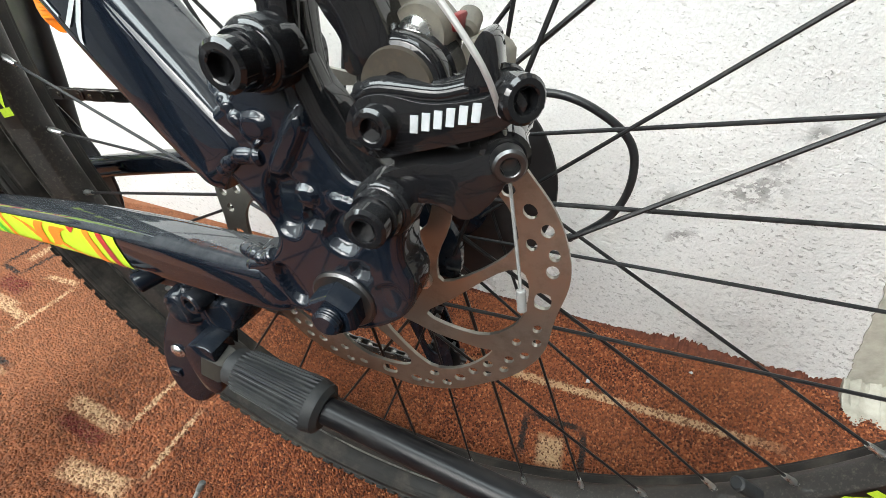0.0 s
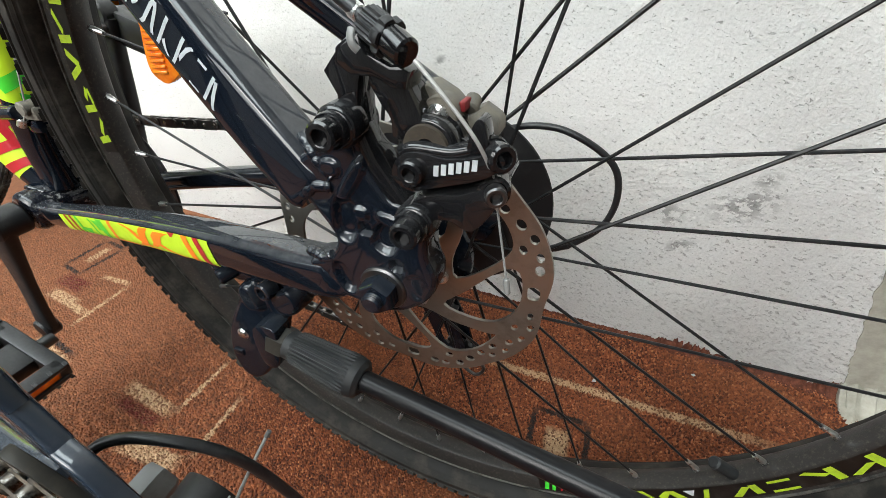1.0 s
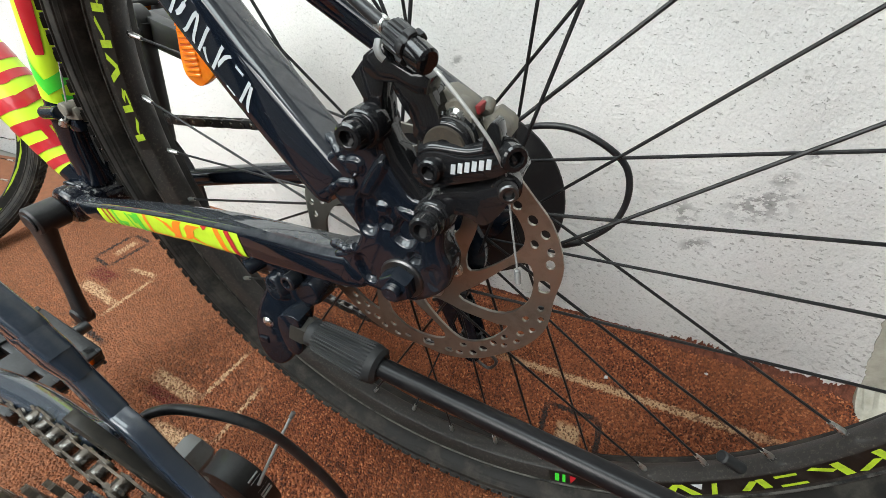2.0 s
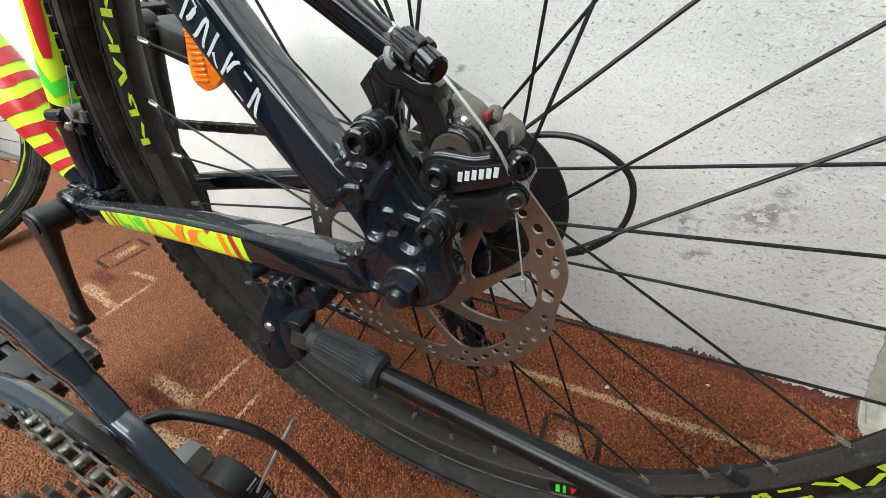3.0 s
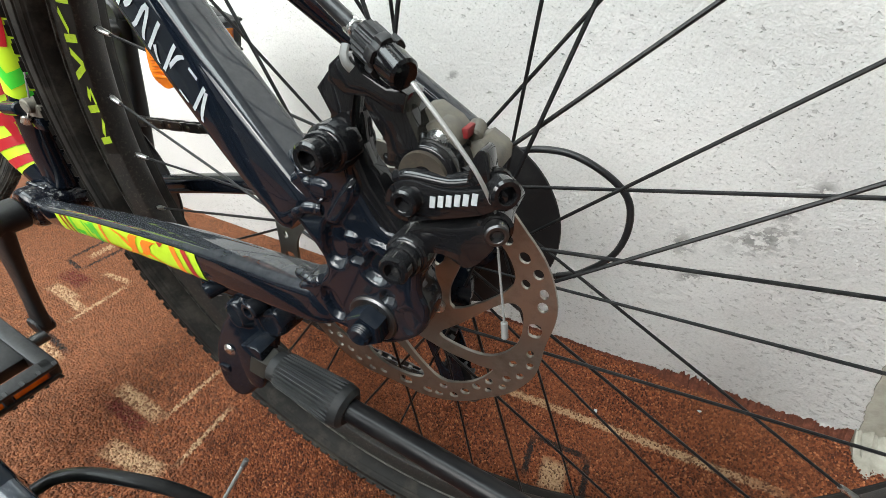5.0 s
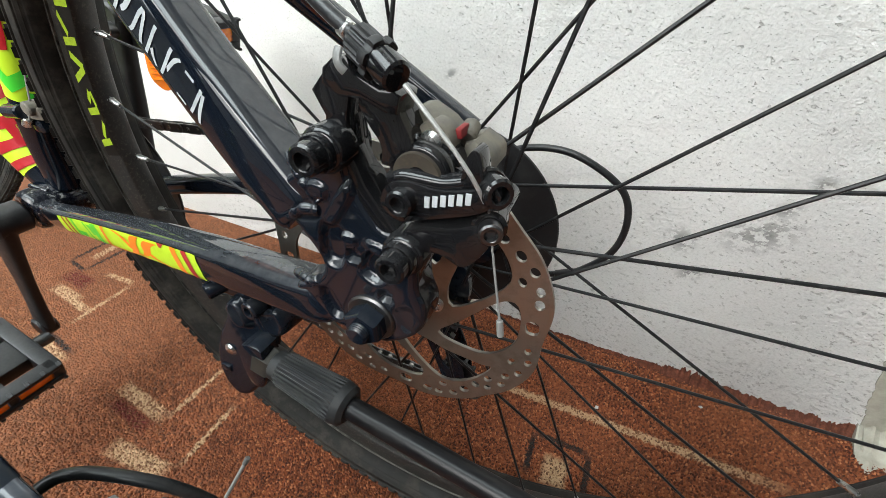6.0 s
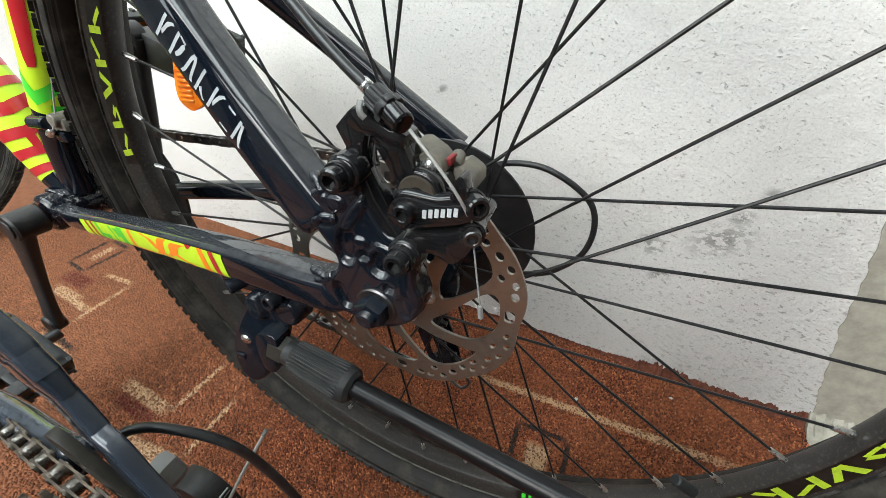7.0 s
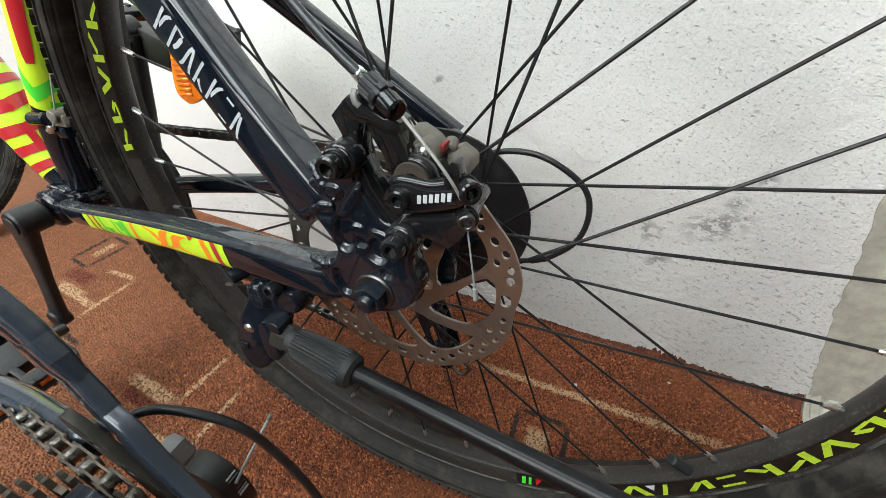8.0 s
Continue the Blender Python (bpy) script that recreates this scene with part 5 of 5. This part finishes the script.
part("web", plate(rounded([(0.0217, 0.1065), (0.0321, 0.1065), (0.0353, 0.1013), (0.0384, 0.0918), (0.0354, 0.0878), (0.0276, 0.0877), (0.0272, 0.0939), (0.0239, 0.0994)], 4), [], -0.0965, -0.0840, None, 0.0018), CAL_BLACK, cal)
part("body", plate([(0.0322, 0.0920), (0.0318, 0.1000), (0.0332, 0.1016), (0.0364, 0.1020), (0.0429, 0.0982), (0.0464, 0.0945), (0.0455, 0.0875), (0.0399, 0.0865)], [], -0.0862, -0.074, None, 0.0012), CAST_ALLOY, cal, "dusty grey alloy casting")
part("body", plate([(0.0472, 0.0890), (0.0480, 0.0912), (0.0510, 0.0924), (0.0560, 0.0892), (0.0572, 0.0875), (0.0572, 0.0835), (0.0546, 0.0808), (0.0495, 0.0818)], [], -0.0815, -0.066, None, 0.0012), CAST_ALLOY, cal, "dusty grey alloy casting")
part("post", rod((0.0480, -0.0795, 0.0925), (0.0480, -0.074, 0.0955), 0.0028, 18, None, 0.0008), CAST_ALLOY, cal)
part("pad", box(0.0462, 0.0484, -0.0850, -0.078, 0.0935, 0.0968, 0.0006), PAD_RED, cal, "dull red pad carrier")
part("screw", spin([(0, -0.0045), (0.0024, -0.0042), (0.0036, -0.003), (0.0038, 0.0), (0, 0.0)], 24, None, Matrix.Translation((0.0405, -0.0872, 0.0937))), SILVER, cal, "bright cross-head screw")
part("collar", spin([(0, -0.003), (0.0058, -0.003), (0.0062, -0.002), (0.0062, 0.004), (0, 0.004)], 28, None, Matrix.Translation((0.0408, -0.0862, 0.0934))), CAST_ALLOY, cal)
part("spring_drum", spin([(0.0, -0.0085), (0.0088, -0.0085), (0.0098, -0.0078), (0.0104, -0.006), (0.0104, -0.004), (0.0094, -0.003), (0.0094, -0.002), (0.0104, -0.001), (0.0104, 0.006), (0, 0.006)], 40, None, Matrix.Translation((0.0388, -0.0880, 0.0850))), CAL_BLACK, cal, "black spring drum with rusty core")
part("spring", spin([(0.0035, -0.0105), (0.0078, -0.0112), (0.0082, -0.0098), (0.0035, -0.0098)], 32, None, Matrix.Translation((0.0388, -0.0865, 0.0850)), True), RUSTY, cal, "brown rusty spring")
arm = part("arm", plate(rounded([(0.0271, 0.0748), (0.0280, 0.0802), (0.0315, 0.0837), (0.0371, 0.0848), (0.0467, 0.0835), (0.0577, 0.0852), (0.0612, 0.0883), (0.0656, 0.0845), (0.0623, 0.0802), (0.0566, 0.0772), (0.0419, 0.0729), (0.0331, 0.0709)], 5), [], -0.1000, -0.0905, None, 0.0016), CAL_BLACK, cal, "black brake arm with pale bars")
part("ledge", tube(smooth_path([(0.0300, -0.0955, 0.0835), (0.0345, -0.0958, 0.0852), (0.0410, -0.0958, 0.0850), (0.0480, -0.0955, 0.0846), (0.0540, -0.0950, 0.0858)], 20), 0.0026, 14, None, Y, 1.4), CAL_BLACK, cal, "worn black arm ledge")
part("bolt", socket_bolt((0.0350, -0.0997, 0.0786), (0, -1, 0), 0.0044, 0.0040), CAL_BLACK, cal)
part("nub", plate(rounded([(0.0535, 0.0845), (0.0544, 0.0916), (0.0568, 0.0959), (0.0592, 0.0943), (0.0595, 0.0856)], 4), [], -0.0985, -0.0915, None, 0.001), CAL_BLACK, cal)
part("washer", rod((0.0585, -0.0925, 0.0842), (0.0610, -0.0950, 0.0845), 0.0056, 26, None, 0.0006), CAL_BLACK, cal)
part("anchor_bolt", socket_bolt((0.0610, -0.0950, 0.0845), (0.66, -0.74, 0.08), 0.0046, 0.0068), CAL_BLACK, cal, "black cable anchor bolt")
for k in range(6):
    txt = bmesh.new()
    x = 0.0422 + 0.0026 * k
    z = 0.0775 + 0.00062 * k
    box(x, x + 0.0017, -0.10035, -0.0999, z, z + 0.0036, 0, txt)
    for v in txt.verts:
        v.co.x += 0.12 * (v.co.z - z)
    part("print", txt, WHITE_PRINT, cal, "pale printed block", smooth=False)
part("lower_body", plate(rounded([(0.0315, 0.0650), (0.0415, 0.0695), (0.0497, 0.0705), (0.0594, 0.0735), (0.0625, 0.0680), (0.0540, 0.0570), (0.0452, 0.0600), (0.0332, 0.0590)], 4), [], -0.0985, -0.066, None, 0.002), CAL_BLACK, cal, "black lower casting")
part("screw", socket_bolt((0.0620, -0.0975, 0.0725), (0.35, -0.9, 0), 0.0036, 0.004), DARK_STEEL, cal, "bright adjusting screw")
part("boss", rod((0.0595, -0.088, 0.0715), (0.0616, -0.0975, 0.0725), 0.0054, 24, None, 0.001), CAL_BLACK, cal)
for bx, bz in ((0.0085, 0.0912), (0.0330, 0.0580)):
    part("spacer", spin([(0, -0.0125), (0.0060, -0.0125), (0.0064, -0.0115), (0.0064, -0.0095), (0.0072, -0.009), (0.0078, -0.008), (0.0078, 0.0), (0, 0.0)], 32, None, Matrix.Translation((bx, -0.0965 + 0.004, bz))), CAL_BLACK, cal, "black spacer")
    part("bolt", socket_bolt((bx, -0.1050, bz), (0.05, -1, 0.02), 0.0053, 0.0055), CAL_BLACK, cal)
# barrel adjuster
K0, K1 = Vector((0.0212, -0.0945, 0.1226)), Vector((0.0410, -0.1035, 0.1128))
kdir = (K1 - K0).normalized()
rk = Matrix.Translation(K0) @ Vector((0, 1, 0)).rotation_difference(kdir).to_matrix().to_4x4()


def knob():
    bm = spin([(0, 0.003), (0.0042, 0.003), (0.0050, 0.0038), (0.0050, 0.0060), (0.0050, 0.0090), (0.0050, 0.0112), (0.0044, 0.0120), (0, 0.0120)], 72)
    for v in bm.verts:
        if 0.0035 < v.co.y < 0.0115 and v.co.x ** 2 + v.co.z ** 2 > 1.6e-5:
            k = round(math.atan2(v.co.z, v.co.x) / (2 * math.pi) * 72) % 4
            f = (1.0, 1.0, 0.86, 0.86)[k]
            v.co.x *= f
            v.co.z *= f
    return bm


part("knob", join(None, knob(), rk), BLACK_PLASTIC, cal, "ribbed black adjuster knob")
part("barrel", join(None, spin([(0, 0.0118), (0.0047, 0.0118), (0.0050, 0.0126), (0.0047, 0.0135), (0.0045, 0.0142), (0.0043, 0.0205), (0.0036, 0.0212), (0, 0.0212)], 32), rk), CAL_BLACK, cal, "black adjuster barrel")
def castle():
    """A notched lock ring."""
    bm = spin([(0.0036, 0.0108), (0.0056, 0.0108), (0.0059, 0.0114), (0.0059, 0.0132), (0.0056, 0.0138), (0.0036, 0.0138)], 48, closed=True)
    for v in bm.verts:
        if v.co.x ** 2 + v.co.z ** 2 > 2.5e-5 and round(math.atan2(v.co.z, v.co.x) / (2 * math.pi) * 48) % 8 in (0, 1, 2):
            v.co.x *= 0.86
            v.co.z *= 0.86
    return bm


part("lock_ring", join(None, castle(), rk), BLACK_PLASTIC, cal, "notched black lock ring")
part("ferrule", join(None, spin([(0, -0.0045), (0.0024, -0.0045), (0.0027, -0.0038), (0.0027, -0.0005), (0.0022, 0.0), (0.0022, 0.003), (0, 0.003)], 24), rk), SILVER, cal, "bright metal ferrule")
part("washer", tube(smooth_path([(0.0222, -0.1022, 0.1205), (0.0222, -0.1036, 0.1185), (0.0228, -0.1040, 0.1165), (0.0240, -0.1036, 0.1150)], 16), 0.0013, 10, None, (0, 1, 0), 0.6), CLEAR, cal, "pale nylon washer")
up_dir = Vector((-0.045, 0.012, 0.030))
part("cable_housing", tube(smooth_path([K0 + kdir * 0.001, K0 + up_dir * 0.4, K0 + up_dir * 1.6 + Vector((0, 0.004, 0.002)), (-0.13, -0.05, 0.215), (-0.25, -0.02, 0.33)], 40), 0.0022, 14), HOUSING, cal, "black brake cable housing")
part("inner_cable", tube(smooth_path([K1, (0.0480, -0.1040, 0.1050), (0.0545, -0.1040, 0.0970), (0.0590, -0.1030, 0.0895), (0.0612, -0.0985, 0.0800)], 24), 0.00062, 8), CABLE, cal, "steel brake cable")
part("cable_tail", tube([(0.0610, -0.0962, 0.078), (0.0645, -0.1000, 0.060), (0.0680, -0.1035, 0.0425)], 0.00042, 8), CLEAR, cal, "pale cable tail")
part("cable_tip", rod((0.0678, -0.1033, 0.0435), (0.0686, -0.1041, 0.0375), 0.00115, 14, None, 0.0003), CLEAR, cal, "clear plastic cable cap")

# front wheel, fork end out of sight
front = wheel(bike, "front_wheel", prints=((352, 30, 0.2920, 0.2810),), label="black front wheel with neon print")
front.matrix_basis = pose(-1.245, -0.034, -0.003, 0, 0, 70)

# ---- the second bicycle, parallel to the first ----
bike2 = thing("bicycle", pose(0, 0, 0, 0, 0, 0), "dark navy bicycle with oily chain and rear derailleur", "bicycle", "bicycles side by side")
do = smooth_path([(-0.0100, -0.1985, 0.300), (-0.0230, -0.1965, 0.3195), (-0.0310, -0.1952, 0.3330), (-0.0362, -0.1940, 0.3425), (-0.0390, -0.1934, 0.3458), (-0.0450, -0.1928, 0.3490), (-0.0480, -0.1922, 0.3540), (-0.0515, -0.1914, 0.3605), (-0.0565, -0.1905, 0.3690)], 64)
part("dropout", tube(do, [0.0070], 32, None, Y, 0.50, 6.0), NAVY_PAINT, bike2, "faceted navy dropout arm")
side = plate(rounded([(-0.0180, 0.285), (-0.0260, 0.312), (-0.0400, 0.338), (-0.0520, 0.352), (-0.0600, 0.352), (-0.0610, 0.340), (-0.0500, 0.318), (-0.0420, 0.290)], 4), [ring_pts(-0.0440, 0.322, 0.0035, n=14), ring_pts(-0.0520, 0.337, 0.0025, n=12)], -0.2015, -0.1975, None, 0.0008)
part("side_plate", side, DARK_OLIVE, bike2, "greasy dark plate beside the cogs")
part("joint", tube(smooth_path([(-0.0530, -0.1910, 0.3650), (-0.0558, -0.1908, 0.3697), (-0.0585, -0.1907, 0.3745)], 10), [0.0070, 0.0086, 0.0098], 32, None, Y, 0.46, 4.0), NAVY_PAINT, bike2, "tapered navy tube end")
st2 = smooth_path([(-0.0578, -0.1908, 0.3735), (-0.0625, -0.1905, 0.3815), (-0.0710, -0.1900, 0.3950), (-0.135, -0.191, 0.488), (-0.33, -0.22, 0.76)], 30)
part("seatstay", tube(st2, [0.0098], 36, None, Y, 0.44, 5.5), NAVY_PAINT, bike2, "dark navy square seatstay")
part("chainstay", tube(smooth_path([(-0.0800, -0.1960, 0.3120), (-0.0880, -0.1960, 0.3095), (-0.1000, -0.1962, 0.3065), (-0.2, -0.198, 0.3000), (-0.42, -0.235, 0.295)], 30), [0.0028, 0.0078, 0.0088, 0.0090, 0.0090, 0.0090, 0.0090, 0.0090], 24, None, Y, 0.8, 2.6), NAVY_PAINT, bike2, "dark navy chainstay")
part("axle_nut", hex_nut((-0.050, -0.1905, 0.302), (0, 1, 0), 0.0140, 0.011), NUT_GREY, bike2, "steel axle nut")
cb = smooth_path([(-0.056, -0.1900, 0.332), (-0.050, -0.1840, 0.3345), (-0.039, -0.178, 0.3325), (-0.021, -0.170, 0.320), (-0.013, -0.165, 0.293), (-0.003, -0.163, 0.253), (0.0, -0.166, 0.22), (-0.03, -0.175, 0.205)], 48)
part("cable_housing", tube(cb, 0.0021, 14), HOUSING, bike2, "black gear cable housing")
m2 = part("rear_derailleur", plate(rounded([(-0.096, 0.215), (-0.092, 0.240), (-0.076, 0.251), (-0.061, 0.246), (-0.055, 0.226), (-0.062, 0.203)], 4), [], -0.180, -0.166, None, 0.004), BLACK_PLASTIC, bike2, "black rear derailleur with pale printed bars")
part("bolt", rod((-0.0625, -0.1895, 0.2690), (-0.0590, -0.1870, 0.2735), 0.0030, 16, None, 0.0010), SILVER, m2, "bright pivot bolt")
for k in range(7):
    c = Vector((-0.0596, -0.171, 0.2425)).lerp(Vector((-0.0555, -0.171, 0.2285)), k / 6)
    bar = box(-0.0010, 0.0010, -0.0034, 0.0034, -0.0007, 0.0007)
    part("print", join(None, bar, Matrix.Translation(c)), WHITE_PRINT, m2, "pale printed bar", smooth=False)
part("cage", plate(rounded([(-0.075, 0.225), (-0.055, 0.222), (-0.050, 0.150), (-0.065, 0.120), (-0.080, 0.150)], 4), [], -0.205, -0.202, None, 0.0006), BLACK_PART, m2)
r2 = wheel(bike2, "rear_wheel", label="black rear wheel")
r2.location = (-0.042, -0.272, 0.316)
c2 = part("cassette", toothed(-0.060, 0.2930, 0.024, 13, -0.2090, -0.2072, 0.012), GREASY, bike2, "oily dark steel cassette", smooth=False)
for k, r in enumerate((0.028, 0.032, 0.036, 0.041, 0.046, 0.052)):
    part("cog", toothed(-0.060, 0.2930, r, int(r * 540), -0.2132 - 0.0042 * k, -0.2110 - 0.0042 * k, 0.014), GREASY, c2, smooth=False)
chain(bike2, [(-0.0370, -0.2077, 0.2990), (-0.0450, -0.2070, 0.3110), (-0.0607, -0.2060, 0.3155), (-0.0931, -0.2041, 0.3149), (-0.1267, -0.2017, 0.3101), (-0.1687, -0.1985, 0.3029), (-0.3787, -0.1979, 0.2849), (-0.45, -0.198, 0.282)], "oily roller chain with worn bright pins", GREASY)
# a clipped cable end standing up from the far side of the derailleur
part("cable_tail", tube(smooth_path([(-0.056, -0.1720, 0.238), (-0.0545, -0.158, 0.247), (-0.0520, -0.1405, 0.2575)], 10), 0.0010, 8), CABLE, m2, "pale cable tail")
part("cable_tip", rod((-0.0520, -0.1405, 0.2575), (-0.0508, -0.1378, 0.2602), 0.0014, 12, None, 0.0003), CLEAR, m2, "clear plastic cable cap")
